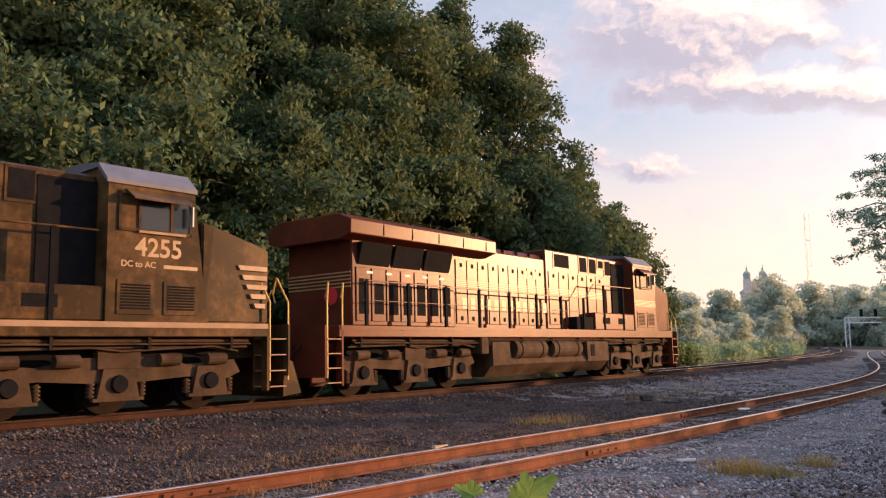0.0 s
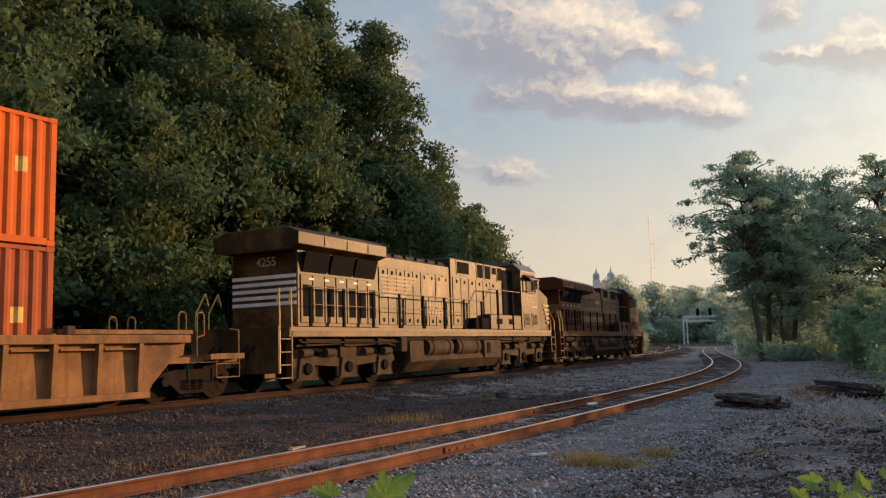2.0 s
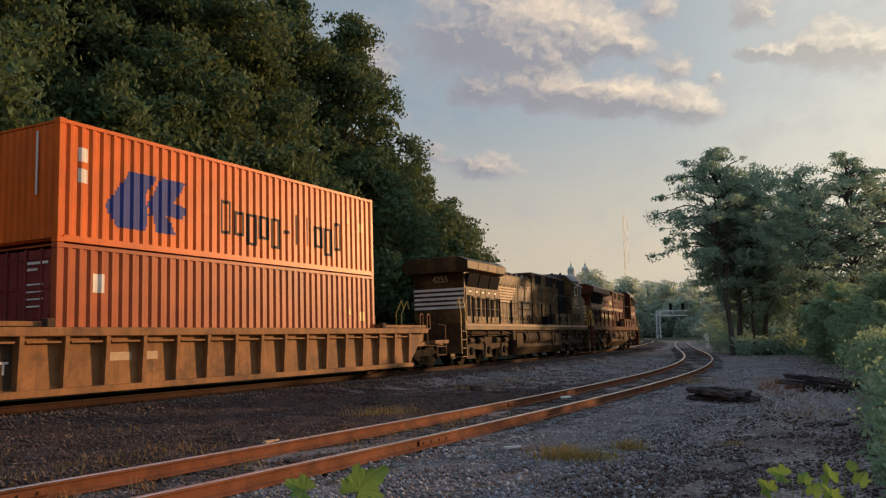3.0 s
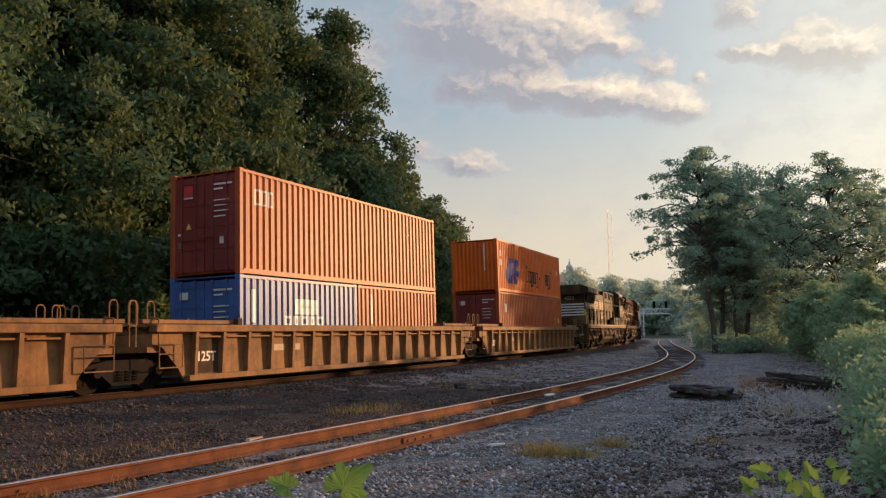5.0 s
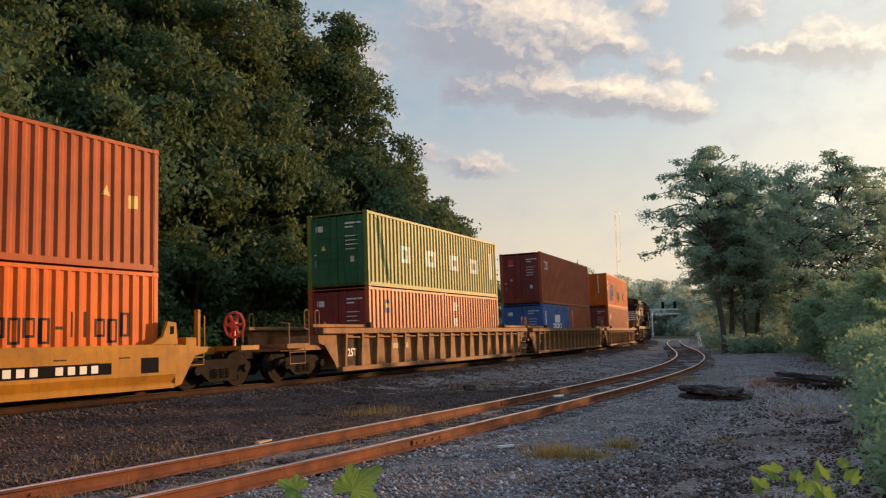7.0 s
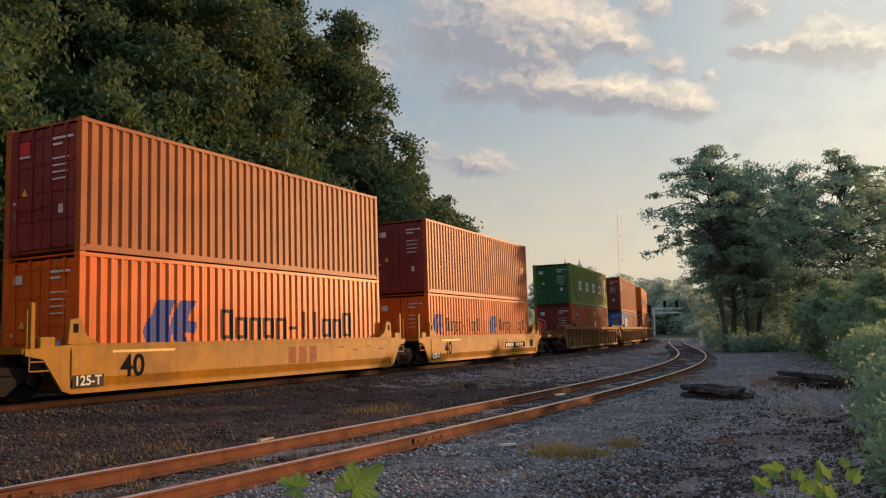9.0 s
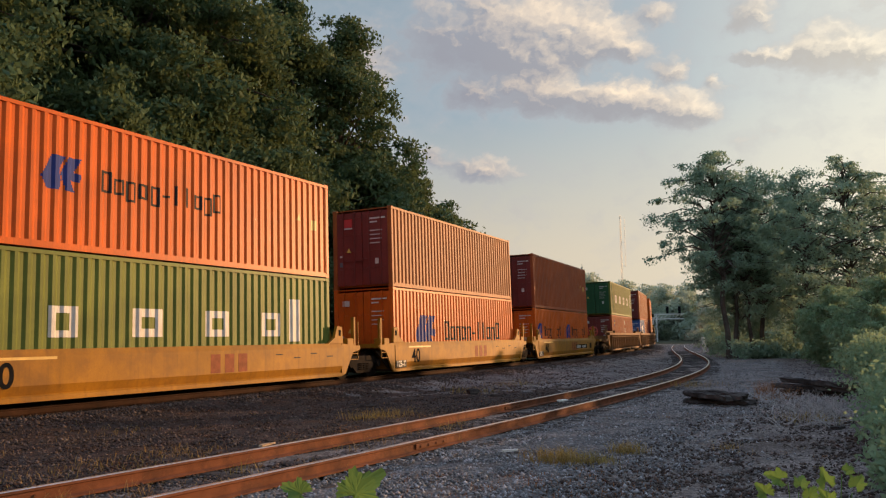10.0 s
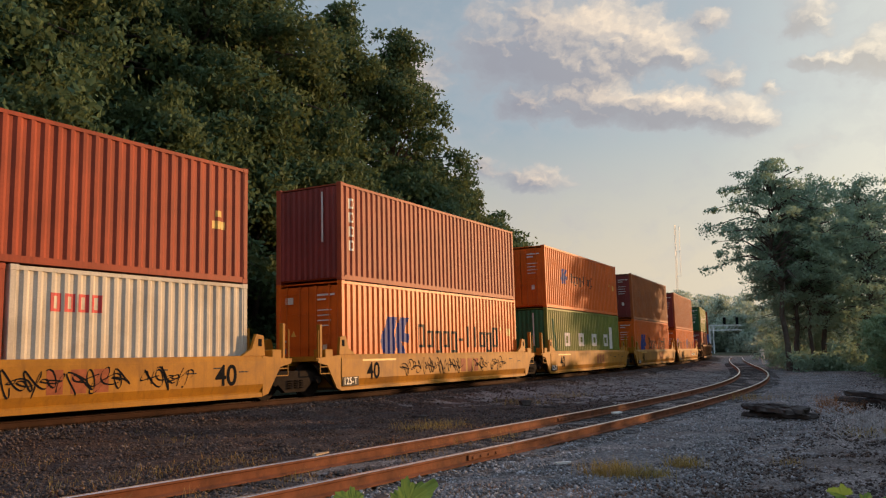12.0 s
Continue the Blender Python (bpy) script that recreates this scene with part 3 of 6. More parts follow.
def tree(name, high, spread, leaves, leaf, material, label, seed, bare=0.25, clumps=60, lean=0.0, kind_spread=1.0, squash=0.72):
    """A tapered trunk with limbs, and clumps of leaves about the limbs' ends."""
    rng = random.Random(seed)
    top = thing(name, label, "tree")
    bm = bmesh.new()
    spine = [Vector((0, 0, -0.4))]
    for i in range(1, 8):
        spine.append(Vector((rng.uniform(-0.25, 0.25) * i / 3 + lean * i / 7, rng.uniform(-0.25, 0.25) * i / 3, high * 0.86 * i / 7)))
    girth = high * 0.014
    for i, (p, q) in enumerate(zip(spine, spine[1:])):
        rod(bm, p, q, girth * (1 - i / 8), 7, girth * (1 - (i + 1) / 8))
    centres, radii = [], []
    for i in range(clumps):
        f = bare + (1 - bare) * (i + rng.random()) / clumps
        k = min(6, int(f * 7))
        root = spine[k].lerp(spine[k + 1], f * 7 - k if f < 1 else 1.0)
        a = rng.uniform(0, math.tau)
        wide = spread * math.sin(math.pi * min(0.96, 0.16 + 0.84 * ((f - bare) / (1 - bare)))) ** 0.7 * rng.uniform(0.25, 1.0)
        tip = root + Vector((math.cos(a) * wide, math.sin(a) * wide, rng.uniform(-0.05, 0.13) * high))
        if i % 2 == 0:
            mid = root.lerp(tip, 0.5) + Vector((0, 0, 0.04 * high))
            rod(bm, root, mid, girth * 0.3, 5, girth * 0.2)
            rod(bm, mid, tip, girth * 0.2, 5, girth * 0.07)
        centres.append(tip)
        radii.append(spread * rng.uniform(0.1, 0.42) * kind_spread)
    part("trunk", bm, MAT["bark"], top)
    leaf_cloud("crown", [tuple(c) for c in centres], radii, leaves, leaf, material, top, seed=seed, squash=squash)
    return top


# ---- containers ----
def wave(y, half):
    """Depth of the side sheet's corrugation at y, and where it bends."""
    u = ((y + half) % 0.28) / 0.28
    return 1.207 - 0.041 * (0.0 if u < 0.26 else (u - 0.26) / 0.24 if u < 0.5 else 1.0 if u < 0.755 else (1 - u) / 0.245)


def bends(y0, y1, half):
    ys = {y0, y1}
    k = math.floor((y0 + half) / 0.28)
    while k * 0.28 - half < y1:
        for u in (0.0, 0.26, 0.5, 0.755):
            y = k * 0.28 - half + u * 0.28
            if y0 < y < y1:
                ys.add(y)
        k += 1
    return sorted(ys)


def painted(bm, half, y0, y1, z0, z1, proud=0.003):
    """A patch of paint that follows the corrugation of the side."""
    ys = bends(y0, y1, half)
    lo = [bm.verts.new((wave(y, half) + proud, y, z0)) for y in ys]
    hi = [bm.verts.new((wave(y, half) + proud, y, z1)) for y in ys]
    for i in range(len(ys) - 1):
        bm.faces.new((lo[i], lo[i + 1], hi[i + 1], hi[i]))
    return bm


EMBLEM = ([(0.0, 0.34), (0.28, 1.0), (0.62, 1.0), (0.45, 0.6), (0.52, 0.3), (0.47, 0.0), (0.13, 0.0)],
          [(0.67, 1.0), (1.0, 1.0), (0.83, 0.58), (1.02, 0.53), (0.96, 0.3), (0.74, 0.33), (0.87, 0.0), (0.62, 0.0), (0.5, 0.5)])


def shape(bm, half, outline, y0, y1, z0, z1, columns=30):
    """A patch of paint with that outline (across, up), laid on the side in narrow upright strips."""
    for k in range(columns):
        u = (k + 0.5) / columns
        cuts = sorted(p[1] + (q[1] - p[1]) * (u - p[0]) / (q[0] - p[0]) for p, q in zip(outline, outline[1:] + outline[:1]) if (p[0] > u) != (q[0] > u))
        for a, b in zip(cuts[::2], cuts[1::2]):
            painted(bm, half, y0 + (y1 - y0) * k / columns, y0 + (y1 - y0) * (k + 1) / columns, z0 + (z1 - z0) * a, z0 + (z1 - z0) * b)
    return bm


def hollow(bm, half, a, b, z0, z1, ink):
    """Four strokes round an empty middle."""
    painted(bm, half, a, a + ink, z0, z1), painted(bm, half, b - ink, b, z0, z1)
    painted(bm, half, a + ink, b - ink, z0, z0 + ink * 0.8), painted(bm, half, a + ink, b - ink, z1 - ink * 0.8, z1)
    return bm


def letter_blocks(half, y0, y1, z0, z1, count, seed):
    """A row of plain open squares and upright bars in place of a name, each a mesh of its own."""
    w, tall = (y1 - y0) / count, z1 - z0
    for i in range(count):
        bm = bmesh.new()
        a, b, ink = y0 + i * w, y0 + i * w + w * 0.8, w * 0.2
        if count < 11:
            hollow(bm, half, a, b, z0, z1, ink * 1.2)
        elif i == 5:
            painted(bm, half, a + w * 0.1, b - w * 0.1, z0 + tall * 0.3, z0 + tall * 0.42)
        elif i in (6, 7):
            painted(bm, half, a + w * 0.2, a + w * 0.2 + ink, z0, z1)
        else:
            hollow(bm, half, a, b, z0 - (tall * 0.24 if i in (2, 4, 9) else 0.0), z1 if i in (0, 10) else z0 + tall * 0.74, ink)
        yield bm


def frame_block(half, y0, y1, z0, z1):
    """One open square."""
    yield hollow(bmesh.new(), half, y0, y1, z0, z1, (y1 - y0) * 0.26)


def container(length, high, paint, label, rear="doors", marks=()):
    """A steel shipping box on corner castings; y runs along it, the base is at z = 0."""
    top = thing("shipping_container", label, "container", "containers on the train")
    half, m = length / 2, MAT[paint]
    # Ends and doors swap to a darker paint, standing in for their shade.
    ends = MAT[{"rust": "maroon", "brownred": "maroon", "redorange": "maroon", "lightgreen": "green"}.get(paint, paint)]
    outline = [(wave(y, half), y) for y in bends(-half + 0.14, half - 0.14, half)]
    outline += [(1.14, half - 0.14), (1.14, -half + 0.14)]
    panel = part("side_panel", prism(bmesh.new(), outline, 0.155, high - 0.1, "z"), m, top)
    again(panel, pose(0, 0, 0, 0, 0, 180))
    post = part("corner_post", B(1.05, 1.216, -half + 0.005, -half + 0.14, 0.11, high - 0.11, bevel=0.012), m, top)
    again(post, pose(-2.266, 0, 0)), again(post, pose(0, length - 0.145, 0)), again(post, pose(-2.266, length - 0.145, 0))
    rail = part("bottom_rail", B(1.1, 1.214, -half + 0.17, half - 0.17, 0.02, 0.155), m, top)
    again(rail, pose(-2.314, 0, 0))
    rail = part("top_rail", B(1.12, 1.214, -half + 0.17, half - 0.17, high - 0.1, high - 0.02), m, top)
    again(rail, pose(-2.334, 0, 0))
    cast = part("corner_casting", B(1.045, 1.219, -half, -half + 0.178, 0, 0.118, bevel=0.01), m, top)
    for x in (0, -2.264):
        for y in (0, length - 0.178):
            for z in (0, high - 0.118):
                if (x, y, z) != (0, 0, 0):
                    again(cast, pose(x, y, z))
    part("roof", B(-1.12, 1.12, -half + 0.1, half - 0.1, high - 0.05, high - 0.012), m, top)
    part("floor", B(-1.1, 1.1, -half + 0.1, half - 0.1, 0.06, 0.16), m, top)
    bm = bmesh.new()
    zig = []
    for i in range(41):
        x = -1.05 + i * 0.0525
        zig.append((x, half - 0.02 - 0.03 * (i % 4 in (1, 2))))
    prism(bm, zig + [(1.05, half - 0.09), (-1.05, half - 0.09)], 0.1, high - 0.1, "z")
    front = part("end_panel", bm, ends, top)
    if rear == "blank":
        again(front, pose(0, 0, 0, 0, 0, 180))
        part("end_marking", B(0.5, 0.56, -half + 0.008, -half + 0.016, high * 0.4, high * 0.92), MAT["cream"], top)
    else:
        for side in (-1, 1):
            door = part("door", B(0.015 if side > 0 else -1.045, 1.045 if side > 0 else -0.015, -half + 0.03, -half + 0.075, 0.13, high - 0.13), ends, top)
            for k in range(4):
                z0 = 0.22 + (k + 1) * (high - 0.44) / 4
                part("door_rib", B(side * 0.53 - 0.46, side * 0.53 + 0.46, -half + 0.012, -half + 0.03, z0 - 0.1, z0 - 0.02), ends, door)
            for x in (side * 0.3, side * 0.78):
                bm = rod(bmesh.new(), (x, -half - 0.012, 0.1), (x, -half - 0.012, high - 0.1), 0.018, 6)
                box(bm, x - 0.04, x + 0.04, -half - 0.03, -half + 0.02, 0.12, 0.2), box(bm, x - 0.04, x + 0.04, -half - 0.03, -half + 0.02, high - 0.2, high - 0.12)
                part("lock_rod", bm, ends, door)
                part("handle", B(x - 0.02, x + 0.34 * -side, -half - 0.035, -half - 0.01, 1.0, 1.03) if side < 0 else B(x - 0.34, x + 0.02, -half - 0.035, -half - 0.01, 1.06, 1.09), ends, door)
            if side > 0:
                for k, (w, t) in enumerate(((0.62, 0.09), (0.3, 0.08), (0.5, 0.05), (0.46, 0.05), (0.48, 0.05), (0.4, 0.05))):
                    z = high - (0.42, 0.55, 0.85, 1.0, 1.15, 1.3)[k]
                    if k == 0:
                        part("small_plate", B(0.52, 0.66, -half + 0.02, -half + 0.034, 0.86, 1.06), MAT["cream"], door)
                    part("marking", B(0.34, 0.34 + w, -half - 0.004, -half + 0.012, z, z + t * 0.6), MAT["cream"], door)
            else:
                if rear == "signed":
                    part("sign", B(-0.72, -0.4, -half - 0.006, -half + 0.014, high - 0.66, high - 0.36), MAT["letterred"], door)
                    part("sign_edge", B(-0.72, -0.4, -half - 0.006, -half + 0.014, high - 0.72, high - 0.675), MAT["cream"], door)
                else:
                    part("placard", B(-0.84, -0.56, -half - 0.006, -half + 0.014, high - 0.62, high - 0.42), MAT["cream"], door)
                part("warning", prism(bmesh.new(), [(-0.64, 1.32), (-0.46, 1.32), (-0.55, 1.48)], -half - 0.002, -half + 0.028, "y"), MAT["yellowrail"], door)
                part("small_plate", B(-0.94, -0.82, -half + 0.02, -half + 0.034, 0.72, 0.98), MAT["roofgrey"], door)
                part("small_plate", B(-0.94, -0.84, -half + 0.02, -half + 0.034, 1.16, 1.22), MAT["cream"], door)
    for kind, mat_name, *span in marks:
        if kind == "letters":
            made = letter_blocks(half, *span)
        elif kind == "frame":
            made = frame_block(half, *span)
        elif kind == "logo":            # a striped sail beside a notched block
            y0, y1, z0, z1 = span
            made = [shape(bmesh.new(), half, outline, y0, y1, z0, z1) for outline in EMBLEM]
        elif kind == "warning":         # a small triangle above a square notice
            y0, y1, z0, z1 = span
            made = [shape(bmesh.new(), half, [(0.0, 0.6), (0.5, 1.0), (1.0, 0.6)], y0 - 0.75, y1 - 0.75, z0, z1, 8), shape(bmesh.new(), half, [(0.0, 0.25), (0.0, 0.75), (1.0, 0.75), (1.0, 0.25)], y0, y1, z0, z1, 3)]
        elif kind == "streak":          # a painted wedge, wide above
            y0, y1, z0, z1 = span
            made = [shape(bmesh.new(), half, [(0.0, 1.0), (0.22, 1.0), (0.5, 0.5), (0.85, 0.0), (0.68, 0.0), (0.3, 0.42)], y0, y1, z0, z1)]
        else:
            made = [painted(bmesh.new(), half, *span, 0.006 if kind == "over" else 0.003)]
        for bm in made:
            part("side_marking", bm, MAT[mat_name], top)
    return top


# ---- running gear ----
def wheelset(parent, y, r):
    """Two flanged wheels on an axle; its own origin is the axle's centre."""
    bm = rod(bmesh.new(), (-0.9, 0, 0), (0.9, 0, 0), 0.08, 8)
    for x in (-0.7525, 0.7525):
        s = 1 if x > 0 else -1
        rod(bm, (x - 0.065, 0, 0), (x + 0.065, 0, 0), r, 28)
        rod(bm, (x - s * 0.09, 0, 0), (x - s * 0.06, 0, 0), r + 0.026, 28)
        rod(bm, (x + s * 0.06, 0, 0), (x + s * 0.075, 0, 0), r * 0.8, 24, r * 0.7)
        rod(bm, (x + s * 0.06, 0, 0), (x + s * 0.12, 0, 0), r * 0.28, 14)
        for k in range(4):
            a = k * math.tau / 4
            box(bm, x + s * 0.07 - 0.01, x + s * 0.07 + 0.02, math.cos(a) * r * 0.5 - 0.05, math.cos(a) * r * 0.5 + 0.05, math.sin(a) * r * 0.5 - 0.05, math.sin(a) * r * 0.5 + 0.05)
    ob = part("wheelset", bm, MAT["wheel"], parent)
    ob.location = (0, y, r)
    SPINNING.append((ob, y, r))
    return ob


SPINNING = []


def freight_truck(car, y):
    bm = bmesh.new()
    for s in (-1, 1):
        prism(bm, [(y - 1.15, 0.46), (y - 1.12, 0.62), (y - 0.55, 0.72), (y + 0.55, 0.72), (y + 1.12, 0.62), (y + 1.15, 0.46), (y + 0.75, 0.44), (y + 0.4, 0.17), (y - 0.4, 0.17), (y - 0.75, 0.44)], s * 0.93, s * 1.07, "x")
    box(bm, -0.95, 0.95, y - 0.2, y + 0.2, 0.42, 0.72)
    truck = part("truck", bm, MAT["bogie"], car)
    for s in (-1, 1):
        bm = bmesh.new()
        for k in (-0.22, 0.0, 0.22):
            for z in range(4):
                rod(bm, (s * 1.09, y + k, 0.27 + z * 0.06), (s * 1.09, y + k, 0.30 + z * 0.06), 0.085, 8)
        part("spring", bm, MAT["bogie"], truck)
        for k in (-0.89, 0.89):
            part("bearing_cap", rod(bmesh.new(), (s * 1.05, y + k, 0.46), (s * 1.17, y + k, 0.46), 0.11, 10), MAT["bogie"], truck)
    for k in (-0.89, 0.89):
        wheelset(truck, y + k, 0.46)


def rungs(bm, x, y0, y1, zs, r=0.016):
    for z in zs:
        rod(bm, (x, y0, z), (x, y1, z), r, 6)
    rod(bm, (x, y0, zs[0]), (x, y0, zs[-1]), r, 6), rod(bm, (x, y1, zs[0]), (x, y1, zs[-1]), r, 6)
    return bm


def brown_well_car(label, front_end, rear_end):
    """One unit of an articulated car with ribbed sides."""
    car = thing("well_car", label, "rail car", "ribbed well cars")
    m = MAT["wellbrown"]
    chord = part("top_chord", B(1.24, 1.5, -9.36, 9.36, 1.32, 1.5, bevel=0.015), m, car)
    again(chord, pose(-2.74, 0, 0))
    plate = [(-9.34, 1.32), (-9.3, 1.05), (-9.0, 0.98), (-8.75, 0.74), (-8.45, 0.45), (-8.3, 0.22), (8.3, 0.22), (8.45, 0.45), (8.75, 0.74), (9.0, 0.98), (9.3, 1.05), (9.34, 1.32)]
    side = part("side_panel", prism(bmesh.new(), plate, 1.27, 1.305, "x"), m, car)
    again(side, pose(-2.575, 0, 0))
    low = part("bottom_chord", B(1.25, 1.47, -8.25, 8.25, 0.16, 0.3, bevel=0.01), m, car)
    again(low, pose(-2.72, 0, 0))
    rib = part("rib", prism(bmesh.new(), [(1.3, 1.32), (1.49, 1.32), (1.43, 0.3), (1.3, 0.3)], -0.05, 0.05, "y"), m, car)
    rib.location = (0, -8.0, 0)
    for k in range(1, 17):
        again(rib, pose(0, -8.0 + k, 0))
    for k in range(17):
        again(rib, pose(0, -8.0 + k, 0, 0, 0, 180))
    gusset = part("gusset", prism(bmesh.new(), [(1.3, 1.23), (1.45, 1.23), (1.45, 1.19), (1.3, 1.19)], 0.12, 0.88, "y"), m, car)
    gusset.location = (0, -8.0, 0)
    for k in range(1, 16):
        again(gusset, pose(0, -8.0 + k, 0))
    part("well_floor", B(-1.3, 1.3, -8.2, 8.2, 0.17, 0.24), MAT["underframe"], car)
    for s in (-1, 1):
        part("bulkhead", B(-1.24, 1.24, s * 8.3 - 0.06, s * 8.3 + 0.06, 0.3, 1.3), m, car)
        end = 11.1 if (s > 0 and front_end) or (s < 0 and rear_end) else 9.35
        bm = B(-1.2, 1.2, min(s * 8.36, s * end), max(s * 8.36, s * end), 0.86, 1.0)
        if end > 10:
            box(bm, -1.45, 1.45, min(s * 10.0, s * 11.1), max(s * 10.0, s * 11.1), 0.93, 1.06)
            box(bm, -0.2, 0.2, min(s * 11.0, s * 11.9), max(s * 11.0, s * 11.9), 0.68, 0.98)
        part("platform", bm, m, car)
        walkway = part("walkway", B(1.02, 1.3, min(s * 6.3, s * 9.6), max(s * 6.3, s * 9.6), 1.52, 1.62, bevel=0.012), m, car)
        again(walkway, pose(-2.32, 0, 0))
        bm = bmesh.new()
        yy = s * (end - 0.15)
        rungs(bm, 1.42, yy - s * 0.75, yy, [0.5, 0.82, 1.05])
        pipe(bm, [(1.4, yy, 1.0), (1.4, yy, 1.62), (1.1, yy, 1.66)], 0.02)
        part("ladder", bm, m, car)
        for x in (-1.15, 1.25):
            for y in (9.2, 9.75):
                part("grab_hoop", pipe(bmesh.new(), [(x, s * y, 1.0), (x, s * y, 1.95), (x, s * (y + 0.05), 2.03), (x, s * (y + 0.17), 2.03), (x, s * (y + 0.22), 1.95), (x, s * (y + 0.22), 1.5), (x, s * y, 1.45)], 0.02), m, car)
        part("latch", B(1.28, 1.44, s * 6.35 - 0.1, s * 6.35 + 0.1, 1.5, 1.68, bevel=0.02), MAT["underframe"], car)
    for k, w in enumerate((0.9, 0.5)):
        part("marking", B(1.304, 1.309, -4.9 + k * 1.05, -4.9 + k * 1.05 + w * 0.75, 0.8, 0.98), MAT["tan"], car)
    part("stencil_panel", B(1.304, 1.308, -7.93, -7.07, 0.32, 1.17), MAT["underframe"], car)
    text_mesh("125T", 0.24, "load_marking", MAT["cream"], car, pose(1.312, -7.5, 0.72, 90, 0, 90))
    freight_truck(car, -9.82)
    if front_end:
        freight_truck(car, 9.82)
    return car


def text_mesh(words, high, name, material, parent, m):
    cu = bpy.data.curves.new(name, "FONT")
    cu.body, cu.size, cu.align_x, cu.align_y, cu.extrude, cu.offset = words, high / 0.72, "CENTER", "CENTER", 0.002, high * 0.025
    tmp = bpy.data.objects.new(name, cu)
    me = bpy.data.meshes.new_from_object(tmp)
    bpy.data.objects.remove(tmp)
    me.materials.clear()
    me.materials.append(material)
    ob = new(name, me)
    ob.parent, ob.matrix_basis = parent, m
    return ob


def scrawl(bm, y0, y1, z0, z1, x, seed):
    """Looping sprayed lines that spell nothing."""
    rng = random.Random(seed)
    n_, f, g = 64, rng.uniform(0.34, 0.5), rng.uniform(0.22, 0.36)
    pts = []
    for k in range(n_):
        swell = 0.55 + 0.45 * math.sin(k * 0.17 + seed)
        pts.append((x, y0 + (y1 - y0) * k / n_ + 0.16 * math.cos(k * f), z0 + (z1 - z0) * (0.5 + 0.5 * swell * math.sin(k * g * 1.7 + seed * 1.3))))
    lo = [bm.verts.new((p[0], p[1] - 0.015, p[2] - 0.015)) for p in pts]
    hi = [bm.verts.new((p[0], p[1] + 0.015, p[2] + 0.015)) for p in pts]
    for i in range(len(pts) - 1):
        bm.faces.new((lo[i], lo[i + 1], hi[i + 1], hi[i]))
    return bm


def yellow_well_car(label, front_end=False, seed=1, paint_lines=False):
    """One unit of an articulated car with smooth sides, for forty-foot boxes."""
    car = thing("well_car", label, "rail car", "smooth-sided well cars")
    m = MAT["wellyellow"]
    section = [(1.3, 0.13), (1.41, 0.13), (1.41, 0.22), (1.37, 0.26), (1.44, 0.44), (1.44, 1.0), (1.4, 1.13), (1.3, 1.13)]
    side = part("side_panel", prism(bmesh.new(), section, -6.42, 6.42, "y"), m, car)
    again(side, pose(0, 0, 0, 0, 0, 180))
    part("well_floor", B(-1.3, 1.3, -6.4, 6.4, 0.15, 0.22), MAT["underframe"], car)
    for s in (-1, 1):
        part("bulkhead", B(-1.3, 1.3, s * 6.36 - 0.05, s * 6.36 + 0.05, 0.22, 1.1), m, car)
        end = 9.4 if s > 0 and front_end else 7.6
        bm = bmesh.new()
        prism(bm, [(s * 6.42, 1.04), (s * end, 1.04), (s * end, 0.86), (s * 7.3, 0.84), (s * 6.8, 0.5), (s * 6.42, 0.14)], -0.5, 0.5, "x")
        box(bm, -1.4, 1.4, min(s * 6.42, s * 7.5), max(s * 6.42, s * 7.5), 0.96, 1.05)
        if end > 9:
            box(bm, -1.4, 1.4, 8.7, 9.4, 0.93, 1.05), box(bm, -0.2, 0.2, 9.3, 10.1, 0.68, 0.98)
        part("platform", bm, m, car)
        for x in (-1.3, 1.3):
            sg = 1 if x > 0 else -1
            post = part("corner_guide", prism(bmesh.new(), [(s * 5.72, 1.13), (s * 6.5, 1.13), (s * 6.45, 1.62), (s * 6.2, 1.66), (s * 6.05, 1.3)], x + sg * 0.03, x + sg * 0.12, "x"), m, car)
            part("slot", B(x + sg * 0.115, x + sg * 0.124, s * 6.32 - 0.06, s * 6.32 + 0.06, 1.36, 1.54), MAT["black"], post)
            part("guide_post", B(x - 0.06, x + 0.06, s * 7.25 - 0.05, s * 7.25 + 0.05, 1.05, 1.95, bevel=0.01), m, car)
            part("deck_box", B(x - 0.3, x + 0.1, s * 6.95 - 0.18, s * 6.95 + 0.18, 1.05, 1.28, bevel=0.02), m, car)
        bm = bmesh.new()
        rungs(bm, 1.4, s * 6.7, s * 7.35, [0.62, 0.8, 0.96])
        pipe(bm, [(1.38, s * 7.4, 1.0), (1.38, s * 7.4, 1.8)], 0.018)
        part("ladder", bm, m, car)
        for x in (-1.42, 1.36):
            part("side_gusset", prism(bmesh.new(), [(s * 6.42, 0.14), (s * 6.62, 0.2), (s * 7.05, 0.84), (s * 7.45, 0.92), (s * 7.45, 1.04), (s * 6.42, 1.12)], x, x + 0.06, "x"), m, car)
        part("bracing", prism(bmesh.new(), [(s * 6.42, 0.86), (s * 7.4, 0.86), (s * 6.42, 0.16)], 1.18, 1.22, "x"), MAT["underframe"], car)
    text_mesh("40", 0.48, "unit_marking", MAT["black"], car, pose(1.443, -4.85, 0.62, 90, 0, 90))
    part("plate", B(1.41, 1.444, -6.4, -5.62, 0.25, 0.5), MAT["letterdark"], car)
    text_mesh("125-T", 0.2, "load_marking", MAT["cream"], car, pose(1.446, -6.02, 0.375, 90, 0, 90))
    for k in range(3):
        part("owner_mark", B(1.44, 1.443, 0.7 + k * 0.5, 0.7 + k * 0.5 + 0.34, 0.46, 0.92), MAT["faded_red"], car)
    if front_end:
        board = part("name_board", B(1.44, 1.444, 1.7, 4.6, 0.52, 0.76), MAT["black"], car)
